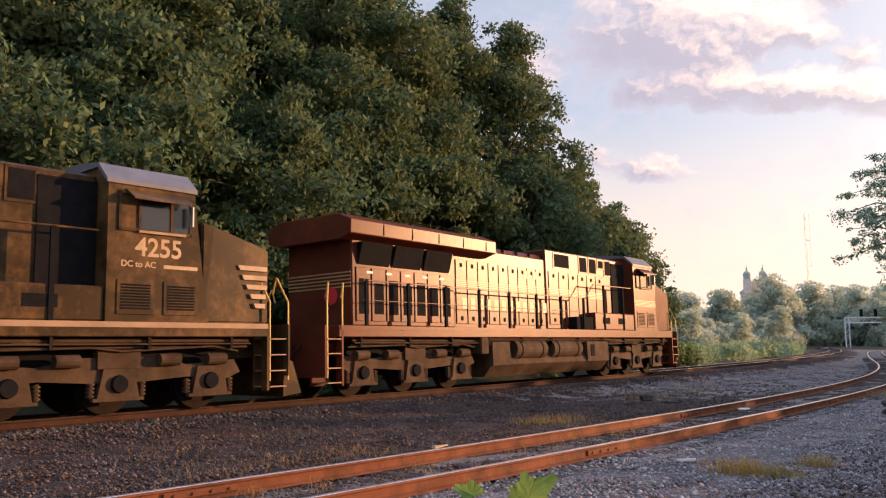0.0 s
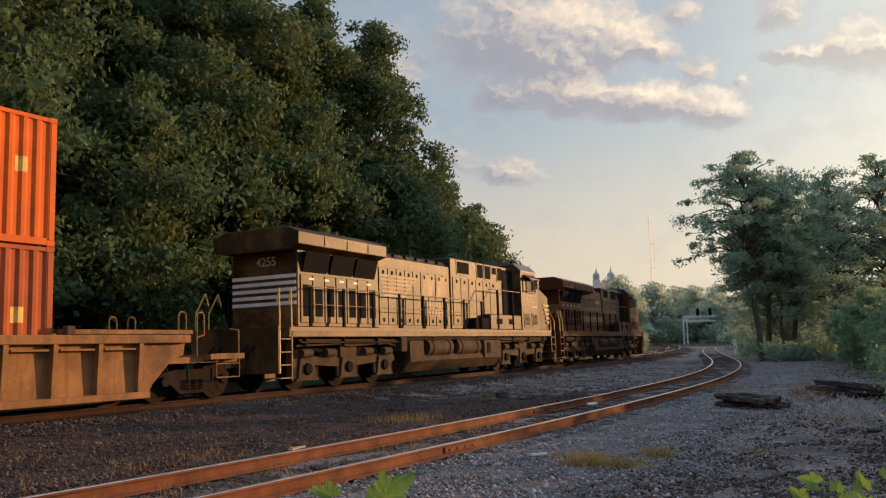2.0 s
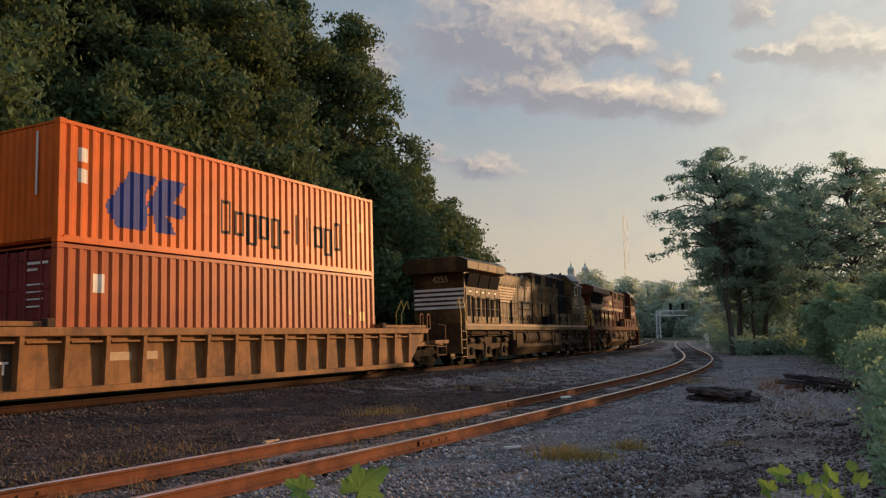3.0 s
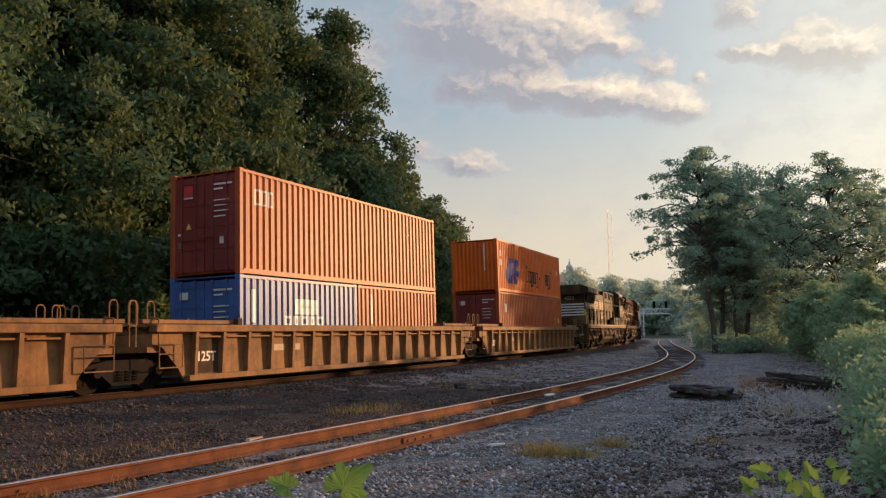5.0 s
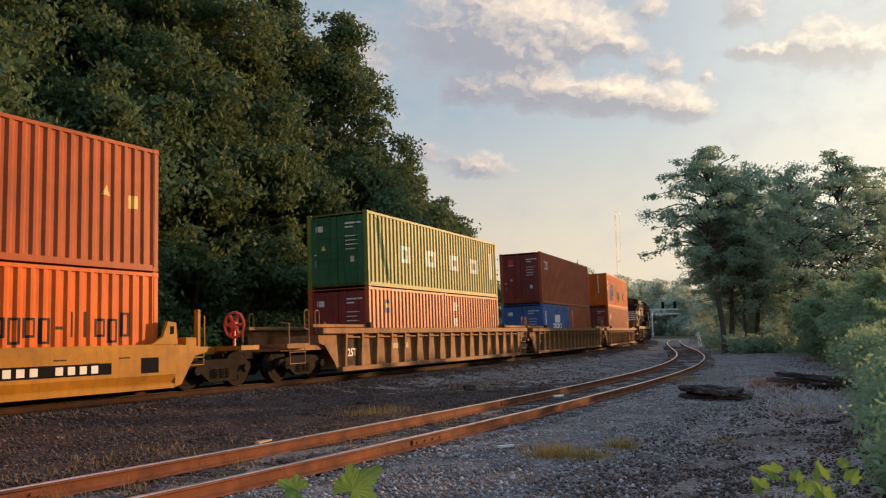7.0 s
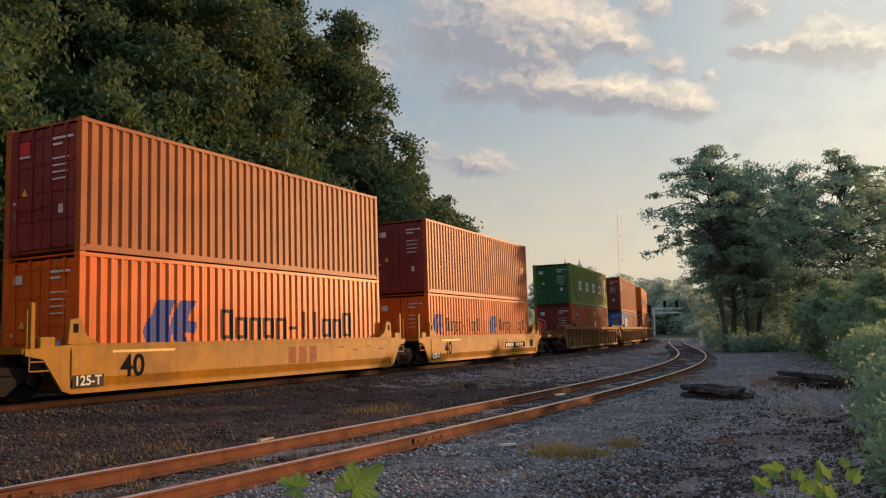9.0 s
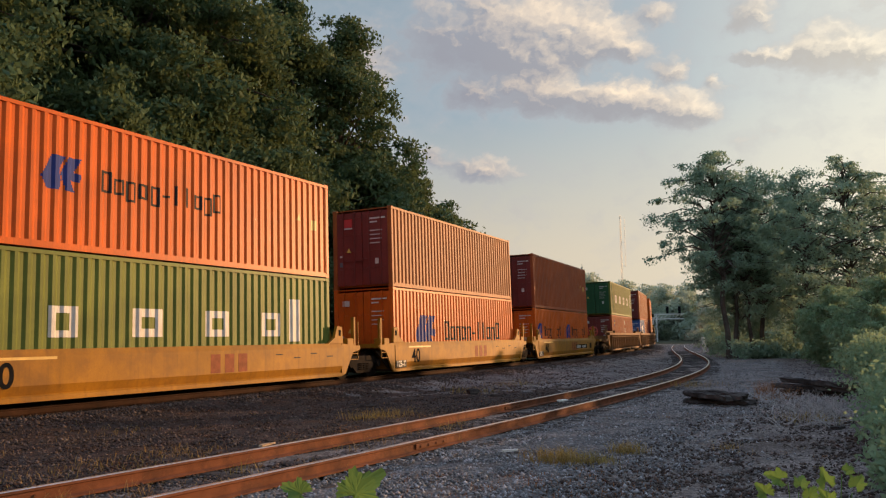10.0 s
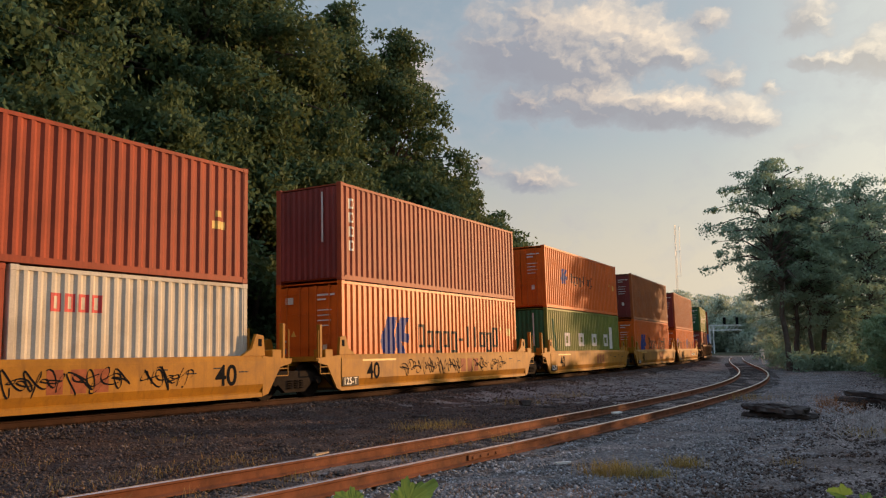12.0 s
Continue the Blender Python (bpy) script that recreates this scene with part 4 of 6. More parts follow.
        for k in range(9):
            if k != 4:
                part("pale_bar", B(1.444, 1.447, 1.85 + k * 0.28, 2.02 + k * 0.28, 0.56, 0.72), MAT["cream"], board)
        part("notice", B(1.44, 1.445, 5.4, 5.9, 0.5, 0.84), MAT["black"], car)
    part("worn_patch", B(1.425, 1.443, -5.4, -3.6, 0.93, 0.985), MAT["yellowrail"], car)
    for k in range(4):
        part("marking", B(1.44, 1.443, 3.2 + k * 0.8, 3.5 + k * 0.8, 0.84 - 0.1 * (k % 2), 0.87 - 0.1 * (k % 2)), MAT["letterdark"], car)
    if paint_lines:
        rng = random.Random(seed)
        if seed == 7:
            text_mesh("40", 0.48, "unit_marking", MAT["black"], car, pose(1.443, 5.2, 0.66, 90, 0, 90))
        for k in range(5):
            y = -3.6 + k * 1.7 + rng.uniform(-0.4, 0.4)
            bm = scrawl(bmesh.new(), y, y + rng.uniform(0.9, 1.6), 0.42, 0.98, 1.444, seed * 7 + k)
            part("sprayed_lines", scrawl(bm, y + 0.1, y + 1.3, 0.5, 0.92, 1.445, seed * 11 + k), MAT["black"], car)
    freight_truck(car, -8.0)
    if front_end:
        freight_truck(car, 8.3)
        bm = bmesh.new()
        for k in range(18):
            a, b = k * math.tau / 18, (k + 1) * math.tau / 18
            rod(bm, (0.9 + 0.33 * math.cos(a), 9.0, 1.6 + 0.33 * math.sin(a)), (0.9 + 0.33 * math.cos(b), 9.0, 1.6 + 0.33 * math.sin(b)), 0.035, 6)
        rod(bm, (0.9, 8.93, 1.6), (0.9, 9.05, 1.6), 0.11, 12)
        for k in range(6):
            a = k * math.tau / 6
            rod(bm, (0.9, 9.0, 1.6), (0.9 + 0.33 * math.cos(a), 9.0, 1.6 + 0.33 * math.sin(a)), 0.04, 6)
        rod(bm, (0.9, 9.0, 1.0), (0.9, 9.0, 1.6), 0.04, 6)
        part("brake_wheel", bm, MAT["red"], car)
    return car


# ---- locomotives ----
def loco_truck(loco, ys):
    bm = bmesh.new()
    y0, y1 = ys[0], ys[2]
    for s in (-1, 1):
        prism(bm, [(y0 - 0.75, 0.72), (y0 - 0.6, 0.98), (y0 + 0.5, 0.9), (ys[1] - 0.7, 1.06), (ys[1] + 0.7, 1.06), (y1 - 0.5, 0.9), (y1 + 0.6, 0.98), (y1 + 0.75, 0.72), (y1 + 0.45, 0.6), (y1 - 0.5, 0.66), (ys[1] + 0.6, 0.6), (ys[1] - 0.6, 0.6), (y0 + 0.5, 0.66), (y0 - 0.45, 0.6)], s * 1.08, s * 1.24, "x")
        box(bm, min(s * 1.1, s * 1.3), max(s * 1.1, s * 1.3), ys[1] - 0.42, ys[1] + 0.42, 0.85, 1.2)
    truck = part("truck", bm, MAT["underframe"], loco)
    # Solid black core: the shade between the truck frames, put in as colour.
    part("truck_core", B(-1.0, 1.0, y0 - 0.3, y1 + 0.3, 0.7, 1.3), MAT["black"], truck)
    for y in ys:
        wheelset(truck, y, 0.53)
        for s in (-1, 1):
            bm = bmesh.new()
            prism(bm, [(y - 0.42, 0.27), (y + 0.42, 0.27), (y + 0.3, 0.86), (y - 0.3, 0.86)], s * 1.16, s * 1.3, "x")
            box(bm, min(s * 1.2, s * 1.31), max(s * 1.2, s * 1.31), y - 0.5, y + 0.5, 0.26, 0.32)
            journal = part("journal_box", bm, MAT["underframe"], truck)
            part("journal_cap", rod(bmesh.new(), (s * 1.3, y, 0.57), (s * 1.37, y, 0.57), 0.17, 14, 0.15), MAT["black"], journal)
            for k in (-0.5, 0.5):
                bm = rod(bmesh.new(), (s * 1.2, y + k, 0.33), (s * 1.2, y + k, 0.62), 0.05, 6)
                for z in range(4):
                    rod(bm, (s * 1.2, y + k, 0.35 + z * 0.07), (s * 1.2, y + k, 0.385 + z * 0.07), 0.08, 8)
                part("spring", bm, MAT["underframe"], truck)
    for s in (-1, 1):
        for y in (y0 - 0.1, y1 + 0.1, ys[1] - 1.0, ys[1] + 1.0):
            part("brake_cylinder", rod(bmesh.new(), (s * 1.32, y - 0.22, 1.0), (s * 1.32, y + 0.22, 1.0), 0.12, 12), MAT["underframe"], truck)
        bm = pipe(bmesh.new(), [(s * 1.36, y0 - 0.6, 1.2), (s * 1.36, ys[1] - 0.6, 1.24), (s * 1.36, ys[1], 1.17), (s * 1.36, y1, 1.25), (s * 1.36, y1 + 0.6, 1.15)], 0.022)
        pipe(bm, [(s * 1.33, y0, 1.33), (s * 1.33, y1, 1.36)], 0.03)
        part("brake_pipe", bm, MAT["underframe"], truck)


def steps(loco, y, s_out, material):
    for x in (-1, 1):
        bm = bmesh.new()
        for k in range(4):
            box(bm, min(x * 0.95, x * 1.5), max(x * 0.95, x * 1.5), y - 0.02, y + 0.42, 0.36 + k * 0.34, 0.385 + k * 0.34)
        part("step_treads", bm, MAT["silver"], loco)
        bm = B(min(x * 0.93, x * 0.96), max(x * 0.93, x * 0.96), y - 0.06, y + 0.46, 0.3, 1.72)
        box(bm, min(x * 1.3, x * 1.5), max(x * 1.3, x * 1.5), y - 0.1 if s_out > 0 else y + 0.44, y - 0.04 if s_out > 0 else y + 0.5, 0.3, 1.72)
        part("step_well", bm, material, loco)
        for k in (0.0, 0.5):
            part("grab_iron", pipe(bmesh.new(), [(x * 1.46, y + k, 0.5), (x * 1.46, y + k, 2.2), (x * 1.3, y + k - s_out * 0.2, 2.75), (x * 1.2, y + k - s_out * 0.22, 2.4)], 0.021), MAT["yellowrail"], loco)


def door_row(loco, y0, y1, x, z0, z1, count, material, grille=()):
    w = (y1 - y0) / count
    for k in range(count):
        a = y0 + k * w
        for s in (-1, 1):
            door = part("hood_door", B(min(s * x, s * (x + 0.028)), max(s * x, s * (x + 0.028)), a + 0.025, a + w - 0.025, z0, z1, bevel=0.008), material, loco)
            if k in grille:
                part("grille", B(min(s * (x + 0.02), s * (x + 0.034)), max(s * (x + 0.02), s * (x + 0.034)), a + w * 0.2, a + w * 0.82, z0 + 0.18, z1 - 0.28 - 0.1 * (k % 2)), MAT["black"], door)
            else:
                part("door_latch", B(min(s * (x + 0.028), s * (x + 0.045)), max(s * (x + 0.028), s * (x + 0.045)), a + w * 0.42, a + w * 0.58, z1 - 0.22, z1 - 0.1), MAT["black"], door)
                part("door_latch", B(min(s * (x + 0.028), s * (x + 0.045)), max(s * (x + 0.028), s * (x + 0.045)), a + w * 0.42, a + w * 0.58, z0 + 0.1, z0 + 0.22), MAT["black"], door)


def locomotive(label, paint, wing_end, style):
    """A six-axle diesel: cab and nose ahead (+y), radiator behind, walkways along both sides."""
    loco = thing("locomotive", label, "locomotive", "locomotives at the head of the train")
    m = MAT[paint]
    bm = B(-1.5, 1.5, -8.2, 12.05, 1.44, 1.72, bevel=0.015)
    box(bm, -0.7, 0.7, -8.6, 12.6, 1.0, 1.5)
    part("underframe", bm, m, loco)
    for s in (-1, 1):
        part("deck_edge", B(min(s * 1.5, s * 1.512), max(s * 1.5, s * 1.512), -8.15, 12.0, 1.61, 1.715), MAT["silver"] if style == "striped" else m, loco)
    # radiator end
    part("radiator_hood", B(-1.17, 1.17, -7.42, -3.15, 1.72, 4.0, bevel=0.04), m, loco)
    wing = [(-1.52, 3.98), (-1.53, 4.34), (-1.1, 4.52), (1.1, 4.52), (1.53, 4.34), (1.52, 3.98), (1.12, 3.86), (-1.12, 3.86)]
    bm = prism(bmesh.new(), wing, -7.8, wing_end, "y")
    bmesh.ops.bevel(bm, geom=bm.edges[:], offset=0.02, segments=1, affect="EDGES")
    rad = part("radiator_wing", bm, m, loco)
    for s in (-1, 1):
        for k in range(int((wing_end + 7.8) / 1.15)):
            y = -7.7 + k * 1.15
            part("wing_seam", B(min(s * 1.526, s * 1.535), max(s * 1.526, s * 1.535), y + 1.1, y + 1.13, 4.02, 4.3), MAT["black"], rad)
        for k in range(3):
            y = -7.2 + k * 1.3
            part("screen", prism(bmesh.new(), [(s * 1.175, 3.28), (s * 1.2, 3.28), (s * 1.36, 3.84), (s * 1.175, 3.84)], y, y + 1.16, "y"), MAT["black"], loco)
    part("roof_screen", B(-0.9, 0.9, -7.3, wing_end - 0.4, 4.52, 4.57), MAT["black"], rad)
    door_row(loco, -7.3, -3.3, 1.17, 1.85, 3.2, 7, m, grille=(0, 1, 2, 3, 4, 5, 6))
    # engine hood
    hood = [(-1.0, 1.72), (-1.0, 4.1), (-0.85, 4.28), (0.85, 4.28), (1.0, 4.1), (1.0, 1.72)]
    part("engine_hood", prism(bmesh.new(), hood, -3.15, 2.25, "y"), m, loco)
    door_row(loco, -2.9, 2.2, 1.0, 1.85, 3.75, 9, m)
    bm = B(-0.35, 0.35, -2.4, -1.5, 4.28, 4.6, bevel=0.03)
    box(bm, -0.3, 0.3, -2.3, -1.6, 4.6, 4.62)
    part("muffler", bm, MAT["black"], loco)
    for k in range(7):
        part("lifting_lug", rod(bmesh.new(), (0.93, -2.6 + k * 0.8, 4.1), (0.93, -2.6 + k * 0.8, 4.27), 0.05, 6), MAT["black"], loco)
    # equipment hood behind the cab
    part("equipment_hood", B(-1.05, 1.05, 2.25, 8.35, 1.72, 4.5, bevel=0.05), m, loco)
    door_row(loco, 2.4, 6.6, 1.05, 1.9, 3.75, 6, m)
    for y0, y1, z0, z1 in ((2.85, 3.9, 3.92, 4.38), (4.7, 5.25, 3.86, 4.4), (5.45, 6.0, 3.86, 4.4), (6.2, 6.6, 4.1, 4.38), (6.75, 7.2, 3.86, 4.4)):
        for s in (-1, 1):
            vent = part("vent_frame", B(min(s * 1.05, s * 1.07), max(s * 1.05, s * 1.07), y0 - 0.06, y1 + 0.06, z0 - 0.06, z1 + 0.05), m, loco)
            part("vent_screen", B(min(s * 1.06, s * 1.078), max(s * 1.06, s * 1.078), y0, y1, z0, z1), MAT["black"], vent)
    for s in (-1, 1):
        # A black plate is added for the shaded recess behind the cab.
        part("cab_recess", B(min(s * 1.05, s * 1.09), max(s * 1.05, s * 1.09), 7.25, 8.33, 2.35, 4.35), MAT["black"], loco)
        low = part("low_cabinet", B(min(s * 1.05, s * 1.46), max(s * 1.05, s * 1.46), 5.0, 8.35, 1.72, 2.36, bevel=0.03), m, loco)
        part("step_box", B(min(s * 1.05, s * 1.4), max(s * 1.05, s * 1.4), 3.7, 4.98, 1.72, 2.18, bevel=0.02), MAT["black"], loco)
        for y in (5.6, 6.9):
            part("louvre", B(min(s * 1.455, s * 1.468), max(s * 1.455, s * 1.468), y, y + 0.6, 1.95, 2.18), MAT["black"], low)
    # cab
    bm = bmesh.new()
    cab = [(-1.5, 1.72), (-1.5, 4.35), (-1.15, 4.68), (-0.4, 4.78), (0.4, 4.78), (1.15, 4.68), (1.5, 4.35), (1.5, 1.72)]
    prism(bm, cab, 8.35, 10.15, "y")
    front = bm.verts[:]
    for v in front:
        if v.co.y > 10 and v.co.z < 4:
            v.co.y = 10.5
    cabin = part("cab", bm, m, loco)
    part("cab_roof", prism(bmesh.new(), [(-1.54, 4.3), (-1.54, 4.38), (-1.17, 4.72), (-0.4, 4.82), (0.4, 4.82), (1.17, 4.72), (1.54, 4.38), (1.54, 4.3), (1.14, 4.64), (-1.14, 4.64)], 8.3, 10.2, "y"), MAT["roofgrey"], cabin)
    for s in (-1, 1):
        frame_bm = bmesh.new()
        for a in ((8.55, 10.1, 3.42, 3.48), (8.55, 10.1, 4.12, 4.18), (8.55, 8.61, 3.42, 4.18), (10.04, 10.1, 3.42, 4.18), (9.62, 9.68, 3.42, 4.18), (8.95, 9.0, 3.42, 4.18)):
            box(frame_bm, min(s * 1.5, s * 1.53), max(s * 1.5, s * 1.53), *a)
        window = part("side_window", frame_bm, MAT["underframe"], cabin)
        part("pane", B(min(s * 1.5, s * 1.508), max(s * 1.5, s * 1.508), 9.0, 10.05, 3.48, 4.12), MAT["glass"], window)
        part("window_sill", B(min(s * 1.5, s * 1.56), max(s * 1.5, s * 1.56), 8.95, 9.95, 3.4, 3.45), MAT["silver"], window)
        part("sun_shade", prism(bmesh.new(), [(s * 1.5, 4.2), (s * 1.5, 4.23), (s * 1.82, 4.02), (s * 1.82, 3.99)], 8.7, 9.95, "y"), m, cabin)
        part("mirror", B(min(s * 1.56, s * 1.7), max(s * 1.56, s * 1.7), 10.0, 10.03, 3.6, 4.0), MAT["galv"], cabin)
        for y in (8.55, 9.5):
            louvre = part("louvre_panel", B(min(s * 1.5, s * 1.52), max(s * 1.5, s * 1.52), y, y + 0.75, 1.85, 2.5, bevel=0.008), m, cabin)
            for k in range(9):
                part("louvre_slat", B(min(s * 1.515, s * 1.532), max(s * 1.515, s * 1.532), y + 0.08, y + 0.67, 1.95 + k * 0.055, 1.98 + k * 0.055), MAT["black"], louvre)
    bm = bmesh.new()
    for k, (x, y) in enumerate(((-0.6, 9.0), (0.1, 9.3), (0.5, 9.8))):
        rod(bm, (x, y, 4.78), (x, y, 4.92 + 0.03 * k), 0.06, 8)
    part("roof_antennas", bm, MAT["black"], cabin)
    for x in (-0.75, 0.05):
        part("windshield", prism(bmesh.new(), [(10.22, 4.25), (10.26, 4.25), (10.5, 3.75), (10.44, 3.75)], x, x + 0.7, "x"), MAT["glass"], cabin)
    # nose
    bm = prism(bmesh.new(), [(10.4, 1.72), (10.4, 3.78), (10.7, 3.72), (12.05, 3.36), (12.12, 3.2), (12.12, 1.72)], -1.42, 1.42, "x")
    for v in bm.verts:
        if v.co.y > 11.5:
            v.co.x *= 0.95
    bmesh.ops.bevel(bm, geom=[e for e in bm.edges if e.calc_length() > 0.3], offset=0.04, segments=2, affect="EDGES")
    nose = part("nose", bm, m, loco)
    part("headlight", B(-0.25, 0.25, 12.1, 12.16, 2.9, 3.1, bevel=0.02), MAT["glass"], nose)
    bm = prism(bmesh.new(), [(12.5, 0.15), (13.0, 0.2), (12.75, 0.9), (12.5, 1.0)], -1.4, 1.4, "x")
    part("plow", bm, m, loco)
    for s in (-1, 1):
        bm = B(-1.5, 1.5, min(s * 10.2 + 2.35, s * 10.2 + 2.4), max(s * 10.2 + 2.35, s * 10.2 + 2.4), 0.6, 1.72) if s > 0 else B(-1.5, 1.5, -8.66, -8.6, 0.5, 1.72)
        part("end_plate", bm, m, loco)
        y = 12.6 if s > 0 else -8.65
        bm = box(bmesh.new(), -0.18, 0.18, min(y, y + s * 0.75), max(y, y + s * 0.75), 0.68, 1.0)
        box(bm, -0.25, 0.25, min(y + s * 0.6, y + s * 0.95), max(y + s * 0.6, y + s * 0.95), 0.66, 1.02)
        part("coupler", bm, MAT["underframe"], loco)
        for x in (-0.7, -0.45, 0.45, 0.7):
            part("air_hose", pipe(bmesh.new(), [(x, y, 1.25), (x, y + s * 0.25, 1.05), (x, y + s * 0.35, 0.6), (x * 0.9, y + s * 0.5, 0.42)], 0.03), MAT["black"], loco)
    steps(loco, 12.08, 1, m)
    steps(loco, -8.55, -1, m)
    # fuel tank and air reservoirs
    bm = prism(bmesh.new(), [(-1.05, 1.4), (-1.42, 0.62), (-1.1, 0.26), (1.1, 0.26), (1.42, 0.62), (1.05, 1.4)], -1.72, 5.95, "y")
    part("fuel_tank", bm, MAT["underframe"], loco)
    for s in (-1, 1):
        part("tank_end", prism(bmesh.new(), [(s * 1.0, 1.3), (s * 1.45, 1.3), (s * 1.46, 0.6), (s * 1.0, 0.6)], -1.7, -0.75, "y"), MAT["underframe"], loco)
        part("tank_end", prism(bmesh.new(), [(s * 1.0, 1.3), (s * 1.45, 1.3), (s * 1.46, 0.6), (s * 1.0, 0.6)], 4.3, 5.93, "y"), MAT["underframe"], loco)
        part("filler_panel", B(min(s * 1.455, s * 1.47), max(s * 1.455, s * 1.47), 4.55, 4.85, 0.78, 1.2), MAT["black"], loco)
        # Black plate added as the shade behind the air reservoirs.
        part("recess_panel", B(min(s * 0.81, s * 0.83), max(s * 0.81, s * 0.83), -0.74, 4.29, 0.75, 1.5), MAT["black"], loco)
        for y0, y1 in ((-0.4, 1.45), (1.9, 3.85)):
            air = part("air_reservoir", rod(bmesh.new(), (s * 1.2, y0, 1.07), (s * 1.2, y1, 1.07), 0.32, 20), MAT["underframe"], loco, smooth=False)
            for y in (y0 + 0.3, y1 - 0.3):
                part("strap", rod(bmesh.new(), (s * 1.2, y - 0.03, 1.07), (s * 1.2, y + 0.03, 1.07), 0.332, 20), MAT["black"], air)
    loco_truck(loco, (-7.16, -5.14, -3.12))
    loco_truck(loco, (6.8, 8.76, 10.72))
    for s in (-1, 1):
        for z, x, r in ((1.36, 1.34, 0.035), (1.24, 1.28, 0.025), (1.3, 1.42, 0.018)):
            part("deck_pipe", pipe(bmesh.new(), [(s * x, -7.6, z), (s * x, -2.0, z - 0.03), (s * x, -1.8, z + 0.06), (s * x, 5.9, z + 0.06), (s * x, 6.2, z), (s * x, 11.6, z)], r, 6), MAT["underframe"], loco)
        for k in range(11):
            part("pipe_bracket", B(min(s * 1.2, s * 1.44), max(s * 1.2, s * 1.44), -7.4 + k * 1.85, -7.34 + k * 1.85, 1.2, 1.46), MAT["bogie"], loco)
        part("valve_stand", B(min(s * 1.1, s * 1.5), max(s * 1.1, s * 1.5), -2.35, -1.95, 0.95, 1.44, bevel=0.03), MAT["underframe"], loco)
    # walkway rails
    for s in (-1, 1):
        x = s * 1.46
        run = [(x, -7.3, 2.84), (x, 4.3, 2.84), (x, 4.95, 3.38), (x, 8.2, 3.38)]
        part("handrail", pipe(bmesh.new(), run, 0.022), MAT["black"] if s < 0 else m, loco)
        part("midrail", pipe(bmesh.new(), [(x, -7.3, 2.35), (x, 4.0, 2.35)], 0.012), m, loco)
        for k in range(10):
            y = -7.2 + k * 1.62
            part("stanchion", B(x - 0.03, x + 0.03, y - 0.045, y + 0.045, 1.6, 2.85 if y < 4.4 else 3.38), MAT["black"], loco)
    # paint
    if style == "striped":
        text_mesh("4255", 0.36, "road_number", MAT["tan"], loco, pose(1.503, 9.4, 3.12, 90, 0, 90))
        text_mesh("4255", 0.26, "road_number", MAT["tan"], loco, pose(0.1, -7.43, 3.6, 90, 0, 0))
        text_mesh("DC to AC", 0.12, "slogan", MAT["tan"], loco, pose(1.503, 8.98, 2.8, 90, 0, 90))
        part("slogan_bar", B(1.5, 1.503, 9.5, 10.25, 2.75, 2.82), MAT["tan"], loco)
        for k in range(5):
            z = 2.95 - k * 0.2
            part("nose_stripe", prism(bmesh.new(), [(11.28 + k * 0.1, z), (12.03, z), (12.03, z - 0.1), (11.33 + k * 0.1, z - 0.1)], 1.35, 1.425, "x"), MAT["tan"], nose)
            part("rear_stripe", B(-1.14, 1.14, -7.435, -7.42, 2.36 + k * 0.19, 2.46 + k * 0.19), MAT["cream"], loco)
        for k in range(6):          # a mane of tapering stripes
            z = 3.52 - k * 0.13
            part("hood_stripe", prism(bmesh.new(), [(-2.85 + k * 0.04, z), (-0.3 - k * 0.14, z), (-0.45 - k * 0.16, z - 0.08), (-2.85 + k * 0.04, z - 0.08)], 1.03, 1.034, "x"), MAT["tan"], loco)
        for y0, y1 in ((0.0, 1.0), (1.08, 2.05)):     # two broad slanted blocks
            part("hood_block", prism(bmesh.new(), [(y0, 2.88), (y0 + 0.72, 2.88), (y1, 3.68), (y0 + 0.14, 3.68)], 1.03, 1.034, "x"), MAT["tan"], loco)
        for z, y0, n_ in ((2.54, 0.0, 7), (2.2, -0.05, 8)):
            for k in range(n_):
                part("letter_bar", B(1.03, 1.034, y0 + k * 0.25, y0 + k * 0.25 + 0.19, z, z + 0.25), MAT["tan"], loco)
    else:
        for k in range(5):
            for a in ((1.027, 1.033, -2.9, 2.2, 2.9 + k * 0.055, 2.918 + k * 0.055), (1.077, 1.083, 2.3, 6.6, 2.9 + k * 0.055, 2.918 + k * 0.055), (1.5, 1.505, 8.4, 10.4, 2.7 + k * 0.055, 2.718 + k * 0.055), (-1.14, 1.14, -7.435, -7.42, 2.7 + k * 0.09, 2.73 + k * 0.09)):
                part("pinstripe", B(*a), MAT["gold"], loco)
        for k in range(12):
            part("letter_bar", B(1.028, 1.034, -2.6 + k * 0.42, -2.36 + k * 0.42, 2.3, 2.62), MAT["gold"], loco)
        for k in range(4):
            part("letter_bar", B(1.028, 1.034, 0.6 + k * 0.28, 0.8 + k * 0.28, 3.4, 3.66), MAT["gold"], loco)
        part("rear_emblem", rod(bmesh.new(), (0.45, -7.44, 2.5), (0.45, -7.425, 2.5), 0.24, 8), MAT["letterred"], loco)
    for k in range(5):
        part("notice_plate", B(1.198, 1.204, -6.9 + k * 0.75, -6.68 + k * 0.75, 3.06, 3.12), MAT["cream"], loco)
    return loco


# ---- the train ----
L40, L20, HC, STD = 12.192, 6.058, 2.896, 2.591
RIDERS = []         # thing, the car's place in the train, the pose on the car


def ride(ob, place, y=0.0, z=0.0):
    RIDERS.append((ob, place, pose(0, y, z)))
    return ob


def emblem_and_name(logo0, logo1, name0, name1, z0, z1, ink="letterdark"):
    mid, tall = (z0 + z1) / 2, (z1 - z0)
    return [("logo", "letterblue", logo0, logo1, mid - tall * 0.75, mid + tall * 0.75), ("letters", ink, name0, name1, z0, z1, 11, 3)]


